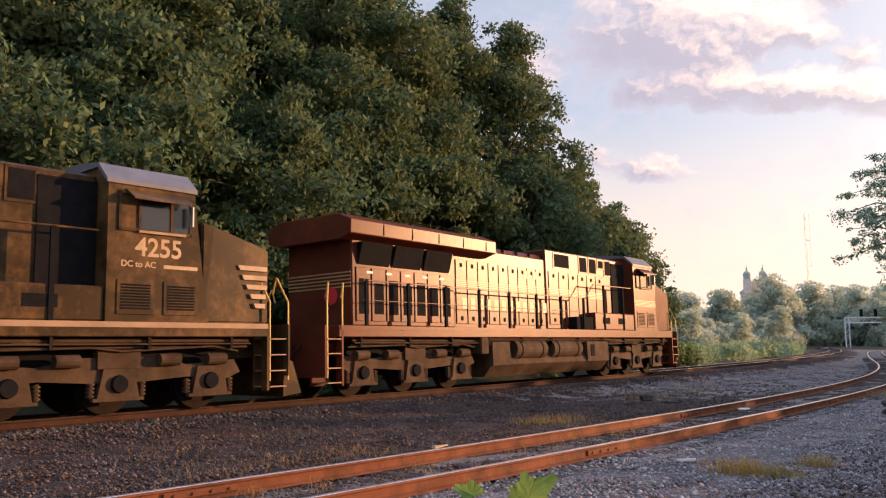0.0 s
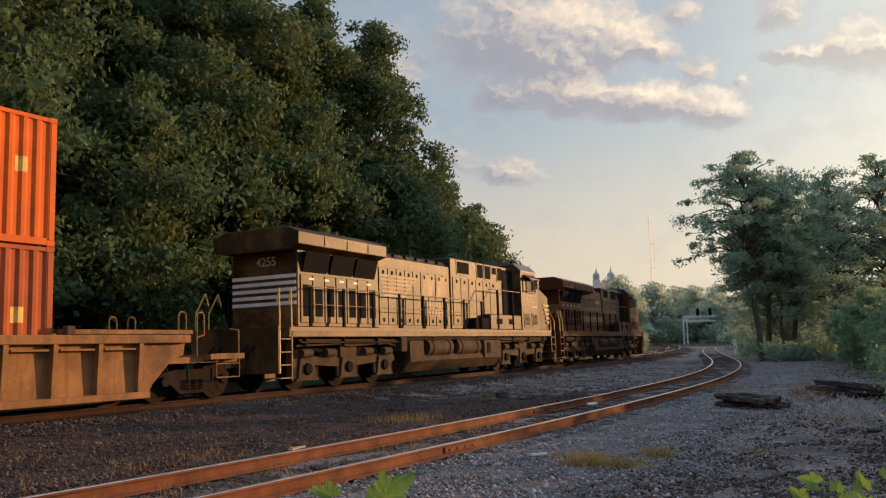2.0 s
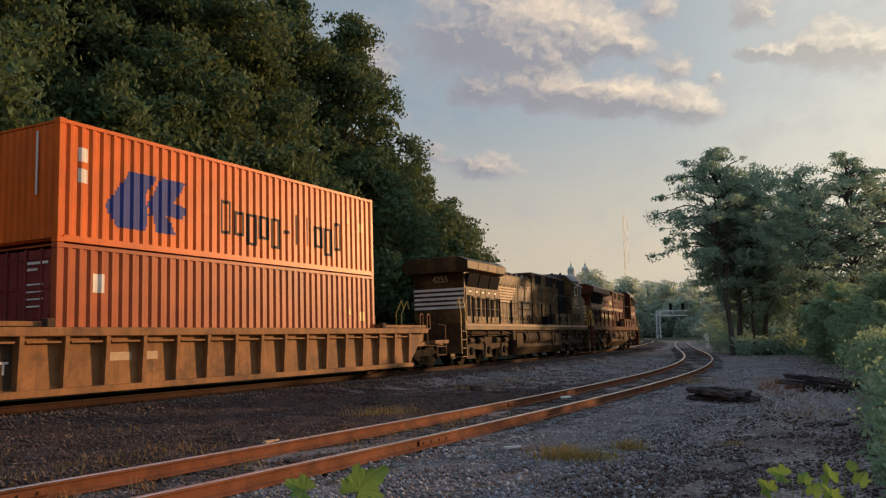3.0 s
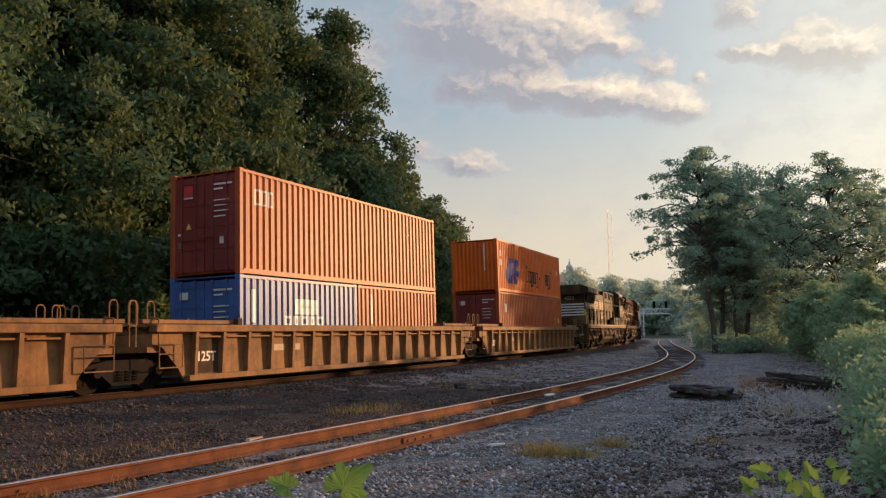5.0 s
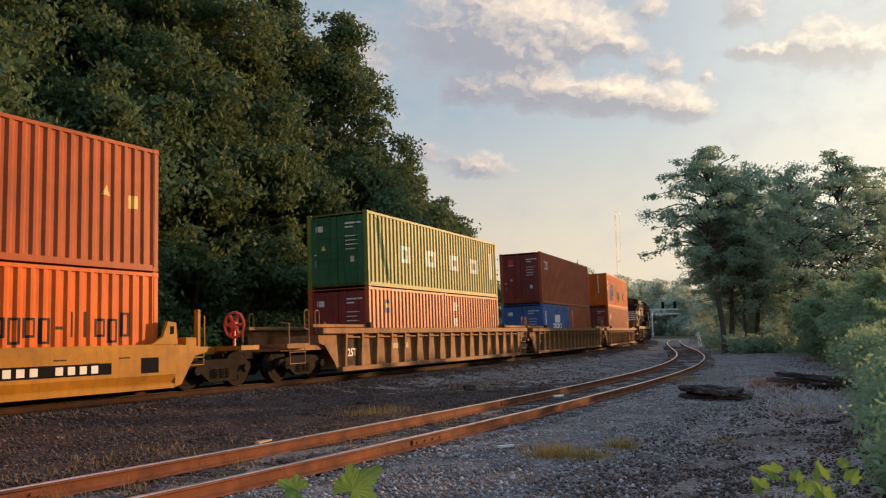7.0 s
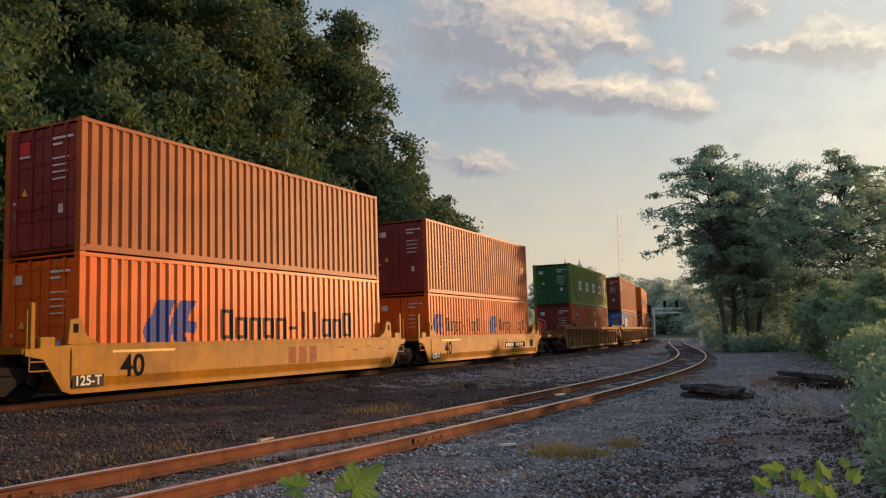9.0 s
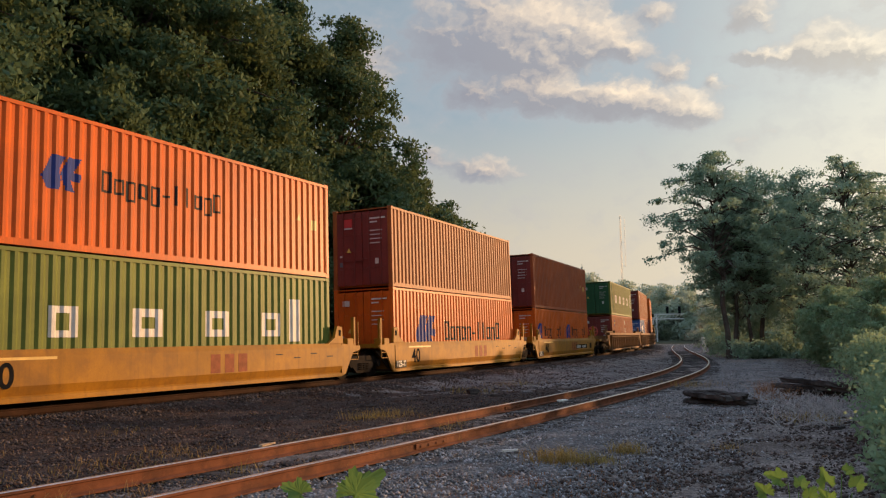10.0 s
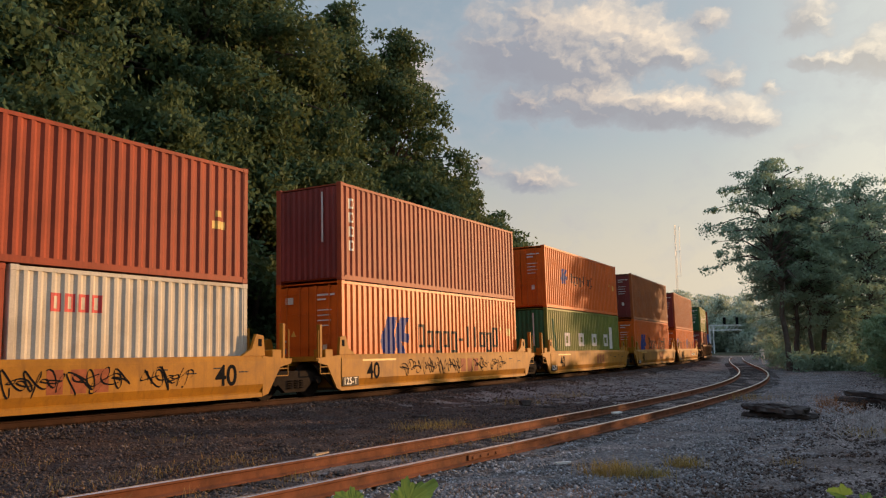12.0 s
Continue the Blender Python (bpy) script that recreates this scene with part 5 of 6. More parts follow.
def four_letters(z, tall, board0, board1):
    return [("frame", "cream", -3.63, -2.95, z, z + tall), ("frame", "cream", -1.5, -0.6, z, z + tall), ("frame", "cream", 0.8, 1.65, z, z + tall), ("frame", "cream", 2.9, 3.7, z, z + tall),
            ("block", "cream", board0, board1, z - 0.15, z + 1.05), ("streak", "green", -5.5, -4.3, 0.25, 2.4)]


def build_train():
    ride(locomotive("dark red diesel locomotive with thin gold stripes", "tuscan", -1.45, "pinstriped"), 0.2)
    ride(locomotive("black diesel locomotive with white stripes and number", "loco", -3.18, "striped"), -22.1)
    C = (-43.05, -62.76, -82.38, -103.9, -119.84, -135.97, -151.80, -167.75)
    ride(brown_well_car("weathered yellow-brown ribbed well car behind the locomotives", True, False), C[0])
    ride(brown_well_car("weathered yellow-brown ribbed well car", False, False), C[1])
    ride(brown_well_car("weathered yellow-brown ribbed well car with an end platform", False, True), C[2])
    ride(yellow_well_car("yellow smooth-sided well car with a red brake wheel", True, 1, False), C[3])
    for i, marked in ((4, False), (5, False), (6, True), (7, True)):
        ride(yellow_well_car("yellow smooth-sided well car" + (" with sprayed scrawls" if marked else ""), False, i, marked), C[i])
    # upper boxes
    ride(container(L40, STD, "orange", "orange container with blue emblem and dark name", "blank", emblem_and_name(-4.9, -2.5, -1.3, 4.3, 0.68, 1.55) + [("block", "cream", -5.6, -5.35, 1.75, 2.05), ("block", "cream", -5.6, -5.35, 1.3, 1.6), ("warning", "yellowrail", 5.25, 5.5, 1.25, 1.85)]), C[0], 0, 3.24)
    ride(container(L40, HC, "redorange", "brown-red high container with closed doors darkened for shade", "signed", [("letters", "cream", -5.4, -4.5, 1.95, 2.4, 3, 2)]), C[1], 0, 2.88)
    ride(container(L40, STD, "lightgreen", "green container with large white letters", "doors", four_letters(0.97, 0.62, 5.16, 5.5)), C[2], 0, 2.92)
    ride(container(L40, HC, "redorange", "red-brown high container on two orange boxes", "doors", [("warning", "yellowrail", 5.25, 5.5, 1.25, 1.85)]), C[3], 0, 2.8)
    ride(container(L40, HC, "brownred", "brown-red high container with shade-darkened doors and a red sign", "signed"), C[4], 0, 3.08)
    ride(container(L40, HC, "orange", "orange high container above a green one", "doors", emblem_and_name(-3.9, -2.95, -2.43, 1.4, 1.37, 1.85) + [("warning", "yellowrail", 5.25, 5.5, 1.25, 1.85)]), C[5], 0, 3.13)
    ride(container(L40, HC, "rust", "brown-red high container with a pale upright mark", "blank", [("letters", "cream", -5.65, -5.35, 0.9 + 0.42 * k, 1.2 + 0.42 * k, 1, k) for k in range(4)]), C[6], 0, 3.27)
    ride(container(L40, HC, "rust", "brown-red high container with yellow notices", "doors", [("block", "yellowrail", 4.95, 5.35, 1.26, 1.45), ("block", "yellowrail", 5.05, 5.25, 1.55, 1.7)]), C[7], 0, 2.9)
    # lower boxes
    ride(container(L40, HC, "redorange", "brown-red container in the well", "doors", [("warning", "yellowrail", 5.25, 5.5, 1.25, 1.85), ("block", "cream", -5.2, -4.9, 1.9, 2.3)]), C[0], 0, 0.34)
    ride(container(L20, STD, "blue", "short blue container with white emblem", "doors", [("letters", "white", -0.97, 1.07, 1.2, 1.5, 5, 4), ("frame", "white", -0.5, 0.7, 1.55, 2.0), ("block", "white", -2.5, -2.3, 1.3, 2.2)]), C[1], -3.07, 0.28)
    ride(container(L20, STD, "redorange", "short red-oxide container beside a blue one", "doors", [("block", "cream", -2.2, -2.0, 1.3, 2.3)]), C[1], 3.07, 0.28)
    ride(container(L20, STD, "redorange", "short red-oxide container with a small dark emblem", "doors", [("block", "letterblue", -1.9, -1.55, 1.72, 2.18), ("over", "yellowrail", -1.84, -1.6, 1.9, 2.04)]), C[2], -3.07, 0.32)
    ride(container(L20, STD, "redorange", "short red-oxide container with a broken white stripe", "doors", [("block", "cream", -2.1, -1.75, 1.9, 2.25), ("block", "cream", -2.1, -1.75, 1.25, 1.6)]), C[2], 3.07, 0.32)
    short = emblem_and_name(-2.7, -1.7, -1.35, 2.3, 1.12, 1.65)
    ride(container(L20, STD, "orange", "short orange container with blue emblem", "doors", short), C[3], -3.07, 0.2)
    ride(container(L20, STD, "orange", "short orange container with blue emblem", "doors", short), C[3], 3.07, 0.2)
    ride(container(L40, HC, "orange", "orange container with blue emblem in the well", "doors", emblem_and_name(-4.35, -2.65, -1.77, 4.4, 1.0, 1.75)), C[4], 0, 0.18)
    ride(container(L40, HC, "lightgreen", "green container with large white letters in the well", "blank", four_letters(1.13, 0.64, 4.15, 4.6)), C[5], 0, 0.23)
    ride(container(L40, HC, "orange", "orange container with blue emblem in the well", "doors", emblem_and_name(-4.1, -2.4, -1.83, 4.43, 0.95, 1.72) + [("warning", "yellowrail", 5.25, 5.5, 1.25, 1.85)]), C[6], 0, 0.37)
    ride(container(L20, STD, "rust", "short brown-red container behind a white one", "doors"), C[7], -3.07, 0.3)
    ride(container(L20, STD, "offwhite", "short off-white container with a red name", "doors", [("letters", "letterred", -2.2, -1.0, 1.74, 2.1, 4, 6)]), C[7], 3.07, 0.3)


# ---- planting ----
def build_forest():
    kinds = [tree("tree", 16.5, 4.7, 36000, 0.135, MAT["leaf_forest"], "tall dense broadleaf tree on the wooded bank", 11, 0.08, 230, 0.0, 0.62),
             tree("tree", 15.0, 5.0, 36000, 0.135, MAT["leaf_forest"], "wide dense broadleaf tree on the wooded bank", 12, 0.06, 230, 0.0, 0.62),
             tree("tree", 18.5, 4.4, 38000, 0.135, MAT["leaf_forest"], "slender tall broadleaf tree on the wooded bank", 13, 0.08, 240, 0.0, 0.62),
             tree("tree", 9.4, 3.6, 22000, 0.125, MAT["leaf_forest"], "young bushy tree at the foot of the bank", 14, 0.02, 130, 0.0, 0.75)]
    rng = random.Random(5)
    spots = []
    for row, (off, gap) in enumerate(((-8.2, 3.6), (-12.5, 4.2), (-18.0, 4.8), (-25.0, 6.0))):
        s = -17.0 - row * 1.5
        while s < 15.5 - row * 2.0:
            spots.append((s + rng.uniform(-0.8, 0.8), off + rng.uniform(-1.2, 1.2), row))
            s += gap
    used = set()
    def put(kind, s, off, scale):
        x, y, a = MAIN.at(s, off)
        z = float(height(np.array([x]), np.array([y]))[0])
        m = pose(x, y, z, 0, 0, rng.uniform(0, 360))
        if kind not in used:
            used.add(kind)
            ob = kinds[kind]
            ob.matrix_basis = m
        else:
            ob = copy_thing(kinds[kind], m)
        ob.scale = (scale, scale, scale * rng.uniform(0.95, 1.08))
        ob["group"] = "trees on the bank"
    for s, off, row in spots:
        k = 3 if row == 0 else rng.randrange(3)
        put(k, s, off, rng.uniform(0.95, 1.15))
    for s, off, k, sc in ((18.6, -10.2, 2, 1.0), (14.5, -11.5, 2, 1.04), (22.5, -9.2, 3, 1.2), (26.5, -9.8, 3, 1.15), (30.5, -10.0, 3, 1.12), (33.5, -10.4, 3, 1.2), (36.5, -10.2, 3, 1.02), (38.6, -10.6, 3, 0.8), (25, -14, 3, 1.3), (30, -15, 3, 1.1), (6, -16, 2, 1.1), (11, -17, 2, 1.12), (2, -20, 0, 1.15), (-4, -18, 2, 1.05)):
        put(k, s, off, sc)


def build_right_trees():
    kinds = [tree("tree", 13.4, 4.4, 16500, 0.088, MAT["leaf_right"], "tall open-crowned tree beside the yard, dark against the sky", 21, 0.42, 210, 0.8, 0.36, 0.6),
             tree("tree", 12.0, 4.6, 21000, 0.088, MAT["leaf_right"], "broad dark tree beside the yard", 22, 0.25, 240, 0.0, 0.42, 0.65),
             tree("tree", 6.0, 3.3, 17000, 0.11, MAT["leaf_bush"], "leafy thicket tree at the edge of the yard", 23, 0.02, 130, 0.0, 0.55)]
    rng = random.Random(9)
    used = set()
    # Low bushes past the right edge of view are added to shade the gravel.
    for x, y, k, sc in ((29.5, 51.2, 0, 1.14), (33.2, 53.0, 1, 1.14), (38.0, 55.0, 1, 1.2), (43.0, 57.0, 0, 1.22), (48.0, 58.5, 1, 1.18), (34.6, 58.6, 1, 0.9), (30.9, 52.8, 0, 0.92), (31.8, 54.2, 0, 1.0), (31.7, 52.0, 0, 0.8), (40.5, 60.0, 1, 1.1),
                        (23.0, 28.5, 2, 0.64), (25.2, 31.5, 2, 0.66), (26.5, 35.5, 2, 0.66), (29.5, 39.5, 2, 0.68), (32.5, 44.0, 2, 0.68), (36.0, 48.0, 2, 0.75), (24.5, 27.0, 2, 0.7), (28.0, 31.0, 2, 0.76), (31.5, 35.5, 2, 0.78),
                        (35.0, 40.5, 2, 0.82), (40.0, 47.5, 2, 0.8), (19.2, 23.4, 2, 0.42), (21.5, 23.5, 2, 0.42), (16.4, 19.6, 2, 0.3), (14.2, 15.2, 2, 0.3), (17.0, 16.0, 2, 0.33), (16.5, 12.5, 2, 0.32), (19.5, 14.0, 2, 0.36), (12.0, 11.8, 2, 0.26), (13.8, 9.5, 2, 0.3), (10.2, 9.2, 2, 0.24), (9.6, 11.2, 2, 0.15), (13.0, 13.6, 2, 0.25), (15.4, 17.4, 2, 0.27)):
        m = pose(x, y, 0, 0, 0, rng.uniform(0, 360))
        if k not in used:
            used.add(k)
            ob = kinds[k]
            ob.matrix_basis = m
        else:
            ob = copy_thing(kinds[k], m)
        ob.scale = (sc, sc, sc)
        ob["group"] = "trees beside the yard"


def build_far():
    kinds = [tree("tree", 17.0, 7.5, 7000, 0.45, MAT["leaf_far"], "distant broadleaf tree, leaves paled for haze", 31, 0.03, 60), tree("tree", 13.0, 7.0, 6000, 0.45, MAT["leaf_far"], "rounded distant tree, leaves paled for haze", 32, 0.02, 50)]
    rng = random.Random(3)
    used = set()
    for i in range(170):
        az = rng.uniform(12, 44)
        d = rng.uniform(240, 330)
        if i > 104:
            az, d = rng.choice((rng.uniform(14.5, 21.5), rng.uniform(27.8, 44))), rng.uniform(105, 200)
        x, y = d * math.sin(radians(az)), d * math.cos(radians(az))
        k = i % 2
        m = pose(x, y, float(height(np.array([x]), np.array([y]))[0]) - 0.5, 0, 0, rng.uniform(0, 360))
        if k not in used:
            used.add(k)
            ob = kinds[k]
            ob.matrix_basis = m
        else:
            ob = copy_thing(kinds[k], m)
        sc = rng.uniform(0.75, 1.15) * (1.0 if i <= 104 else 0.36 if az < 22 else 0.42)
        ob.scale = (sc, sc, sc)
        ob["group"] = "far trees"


def build_signals():
    gantry = thing("signal_gantry", "grey steel signal gantry spanning the tracks", "signal")
    x0, y0 = 92.5, 197.0
    turn = pose(x0, y0, 0, 0, 0, -25)
    gantry.matrix_basis = turn
    for x in (0.0, 0.9):
        part("leg", B(x - 0.12, x + 0.12, -0.4, -0.2, 0, 7.0), MAT["palesteel"], gantry)
    for k in range(6):
        part("leg_brace", rod(bmesh.new(), (0, -0.3, k * 1.1), (0.9, -0.3, k * 1.1 + 1.1), 0.05, 5), MAT["palesteel"], gantry)
    for z in (5.7, 6.9):
        part("beam", B(0, 7.6, -0.4, -0.2, z, z + 0.22), MAT["palesteel"], gantry)
    for k in range(8):
        part("beam_brace", rod(bmesh.new(), (0.9 * k, -0.3, 5.8), (0.9 * k + 0.9, -0.3, 6.95), 0.06, 5), MAT["palesteel"], gantry)
    for x in (3.6, 6.6):
        head = part("signal_head", B(x - 0.35, x + 0.35, -0.6, -0.35, 7.2, 9.0, bevel=0.1), MAT["black"], gantry)
        part("mast", B(x - 0.06, x + 0.06, -0.35, -0.25, 6.9, 9.2), MAT["palesteel"], gantry)
    mast = thing("radio_mast", "thin pale lattice radio mast on the skyline", "mast")
    d = 520.0
    mast.matrix_basis = pose(d * math.sin(radians(23.2)), d * math.cos(radians(23.2)), 0)
    bm = bmesh.new()
    for a in range(3):
        c, s = math.cos(a * math.tau / 3) * 0.42, math.sin(a * math.tau / 3) * 0.42
        rod(bm, (c, s, 0), (c, s, 77), 0.1, 5)
    for k in range(38):
        a, b = k % 3, (k + 1) % 3
        rod(bm, (math.cos(a * math.tau / 3) * 0.42, math.sin(a * math.tau / 3) * 0.42, k * 2), (math.cos(b * math.tau / 3) * 0.42, math.sin(b * math.tau / 3) * 0.42, k * 2 + 2), 0.06, 4)
    part("lattice", bm, MAT["galv"], mast)
    for z in (70, 55):
        part("antenna", pipe(bmesh.new(), [(0.5, 0, z - 10), (2.6, 0, z - 10), (2.6, 0, z + 6)], 0.13, 5), MAT["galv"], mast)
    church = thing("church", "distant stone church with two domed towers", "church")
    d = 420.0
    church.matrix_basis = pose(d * math.sin(radians(20.0)), d * math.cos(radians(20.0)), 6.5, 0, 0, -20)
    part("nave", prism(bmesh.new(), [(-7, 0), (-7, 19), (0, 25), (7, 19), (7, 0)], 6, 46, "y"), MAT["stone"], church)
    part("roof", prism(bmesh.new(), [(-7.4, 19), (0, 25.4), (7.4, 19), (0, 25)], 5.8, 46.2, "y"), MAT["copper"], church)
    for x in (-3.6, 3.6):
        tower = part("tower", B(x - 1.9, x + 1.9, 0, 4, 0, 25, bevel=0.2), MAT["stone"], church)
        bm = bmesh.new()
        bmesh.ops.create_uvsphere(bm, u_segments=14, v_segments=9, radius=1.9, matrix=Matrix.Translation((x, 2, 27.0)) @ Matrix.Diagonal((1, 1, 1.15, 1)))
        rod(bm, (x, 2, 25), (x, 2, 27.2), 1.75, 14)
        rod(bm, (x, 2, 29), (x, 2, 30.4), 0.45, 8)
        rod(bm, (x, 2, 30.4), (x, 2, 32.0), 0.12, 5)
        part("dome", bm, MAT["copper"], tower)
    post = thing("marker_post", "white wooden marker post beside the siding", "post")
    post.matrix_basis = pose(38.9, 71.9, 0, 0, -6, 0)
    part("shaft", rod(bmesh.new(), (0, 0, -0.2), (0, 0, 1.4), 0.16, 10, 0.14), MAT["white"], post)


# ---- the yard's surface ----
def gravel_patch(name, count, spots, size, material, label, seed):
    """Loose stones, each a lopsided lump, strewn over the ground at the given spots."""
    rng = np.random.default_rng(seed)
    x, y = spots
    z = height(x, y)
    base = np.array([(1, 0, 0), (0, 1, 0), (-1, 0, 0), (0, -1, 0), (0, 0, 0.8), (0.2, 0.1, -0.7)], float)
    tris = np.array([(0, 1, 4), (1, 2, 4), (2, 3, 4), (3, 0, 4), (1, 0, 5), (2, 1, 5), (3, 2, 5), (0, 3, 5)])
    k = size * np.minimum(rng.lognormal(0, 0.42, count), 2.0)
    a = rng.uniform(0, math.tau, count)
    shape = base[None] * rng.uniform(0.55, 1.25, (count, 6, 3)) + rng.normal(0, 0.12, (count, 6, 3))
    c, sn = np.cos(a)[:, None], np.sin(a)[:, None]
    px, py = shape[:, :, 0] * c - shape[:, :, 1] * sn, shape[:, :, 0] * sn + shape[:, :, 1] * c
    pts = np.stack([x[:, None] + px * k[:, None], y[:, None] + py * k[:, None], z[:, None] + (shape[:, :, 2] + 0.25) * k[:, None]], 2).reshape(-1, 3)
    me = bpy.data.meshes.new(name)
    me.vertices.add(count * 6)
    me.vertices.foreach_set("co", pts.ravel())
    me.loops.add(count * 24)
    me.loops.foreach_set("vertex_index", (np.arange(count)[:, None, None] * 6 + tris).ravel())
    me.polygons.add(count * 8)
    me.polygons.foreach_set("loop_start", np.arange(count * 8) * 3)
    me.update(calc_edges=True)
    me.materials.append(material)
    tagged(new(name, me), label, "gravel", "", "stuff")


def yard_spots(count, seed, near=6.0, far=60.0, a0=-40, a1=46):
    rng = np.random.default_rng(seed)
    d = near * (far / near) ** rng.random(count)
    a = np.radians(rng.uniform(a0, a1, count))
    return d * np.sin(a), d * np.cos(a)


def build_gravel():
    x, y = yard_spots(165000, 41)
    side, along = MAIN.offset(x, y)
    keep = (side > -2.6)
    x, y = x[keep], y[keep]
    out = SIDING.offset(x, y)[0]
    rng = np.random.default_rng(40)
    thin = rng.random(len(x)) < np.clip(1.35 - 0.2 * (out - 2.5), 0.45, 1)
    x, y, out = x[thin], y[thin], out[thin]
    right = (out > 0.6) & (out < 3.2 + 2.4 * rng.random(len(x)))
    gravel_patch("gravel", int(right.sum()), (x[right], y[right]), 0.018, MAT["greystone"], "loose grey stones over the yard", 42)
    gravel_patch("dirty_gravel", int((~right).sum()), (x[~right], y[~right]), 0.019, MAT["gravel"], "loose brown stones between the tracks", 45)
    rng = np.random.default_rng(43)
    s = rng.uniform(-32, 60, 30000)
    u = 1.1 + np.abs(rng.normal(0, 0.9, 30000))
    p = np.array([MAIN.at(a, b)[:2] for a, b in zip(s, u)])
    gravel_patch("ballast_stones", len(p), (p[:, 0], p[:, 1]), 0.027, MAT["gravel"], "broken grey stone beside the main line", 44)


def build_ties():
    """Old ties under the siding: one mesh, many timbers."""
    for line, s0, s1, gap, top, lift in ((SIDING, -6, 84, 0.56, SIDE_TOP - 0.172, 0.0), (MAIN, -26, 60, 0.52, MAIN_TOP - 0.172, math.tan(radians(CANT)))):
        bed = thing("tie_row", "weathered dark timber ties under the rails", "ties", "", "structure")
        bm = B(-1.3, 1.3, -0.115, 0.115, -0.17, 0.0, bevel=0.015)
        first = part("tie", bm, MAT["tie"], bed)
        rng = random.Random(int(s1))
        for k in range(int((s1 - s0) / gap)):
            x, y, a = line.at(s0 + k * gap, rng.uniform(-0.05, 0.05))
            m = pose(x, y, top + rng.uniform(-0.012, 0.0), 0, -math.degrees(math.atan(lift)), a + rng.uniform(-1.5, 1.5))
            if k == 0:
                first.matrix_basis = m
            else:
                again(first, m)


def build_joints():
    for side in (-0.7525, 0.7525):
        for s in (1.5, 13.4, 25.3):
            x, y, a = SIDING.at(s + (side > 0) * 5.6, side)
            bar = thing("joint_bar", "rusty bolted joint bar on the siding rail", "joint bar", "rail joints")
            bar.matrix_basis = pose(x, y, SIDE_TOP, 0, 0, a)
            part("plate", B(0.012, 0.034, -0.45, 0.45, -0.125, -0.05, bevel=0.006), MAT["rail"], bar)
            part("plate", B(-0.034, -0.012, -0.45, 0.45, -0.125, -0.05, bevel=0.006), MAT["rail"], bar)
            for k in range(4):
                part("bolt", rod(bmesh.new(), (-0.05, -0.33 + k * 0.22, -0.09), (0.05, -0.33 + k * 0.22, -0.09), 0.018, 6), MAT["rail"], bar)


BLADES = {}


def tuft(x, y, spread, count, tall, material, seed=1):
    """Blades of grass that bend outwards, rooted about one place; gathered by material."""
    rng = np.random.default_rng(seed)
    bx, by = x + rng.normal(0, spread, count), y + rng.normal(0, spread, count)
    bz = height(bx, by) - 0.01
    h = tall * rng.uniform(0.4, 1.2, count)
    a = rng.uniform(0, math.tau, count)
    out = h * rng.uniform(0.25, 1.3, count)
    w = rng.uniform(0.0016, 0.004, count) * (1 + tall)
    ca, sa = np.cos(a), np.sin(a)
    root = np.stack([bx, by, bz], 1)
    side = np.stack([-sa * w, ca * w, 0 * w], 1)
    mid = root + np.stack([ca * out * 0.35, sa * out * 0.35, h * 0.62], 1)
    tip = root + np.stack([ca * out, sa * out, h], 1)
    BLADES.setdefault(material, []).append(np.stack([root - side, root + side, mid + side * 0.8, mid - side * 0.8, tip], 1).reshape(-1, 3))


def gather(material, name, label):
    pts = np.concatenate(BLADES[material])
    b = np.arange(len(pts) // 5)[:, None] * 5
    me = bpy.data.meshes.new(name)
    me.from_pydata(pts.tolist(), [], (b + np.array([0, 1, 2, 3])).tolist() + (b + np.array([3, 2, 4])).tolist())
    me.materials.append(MAT[material])
    tagged(new(name, me), label, "grass", "", "stuff")


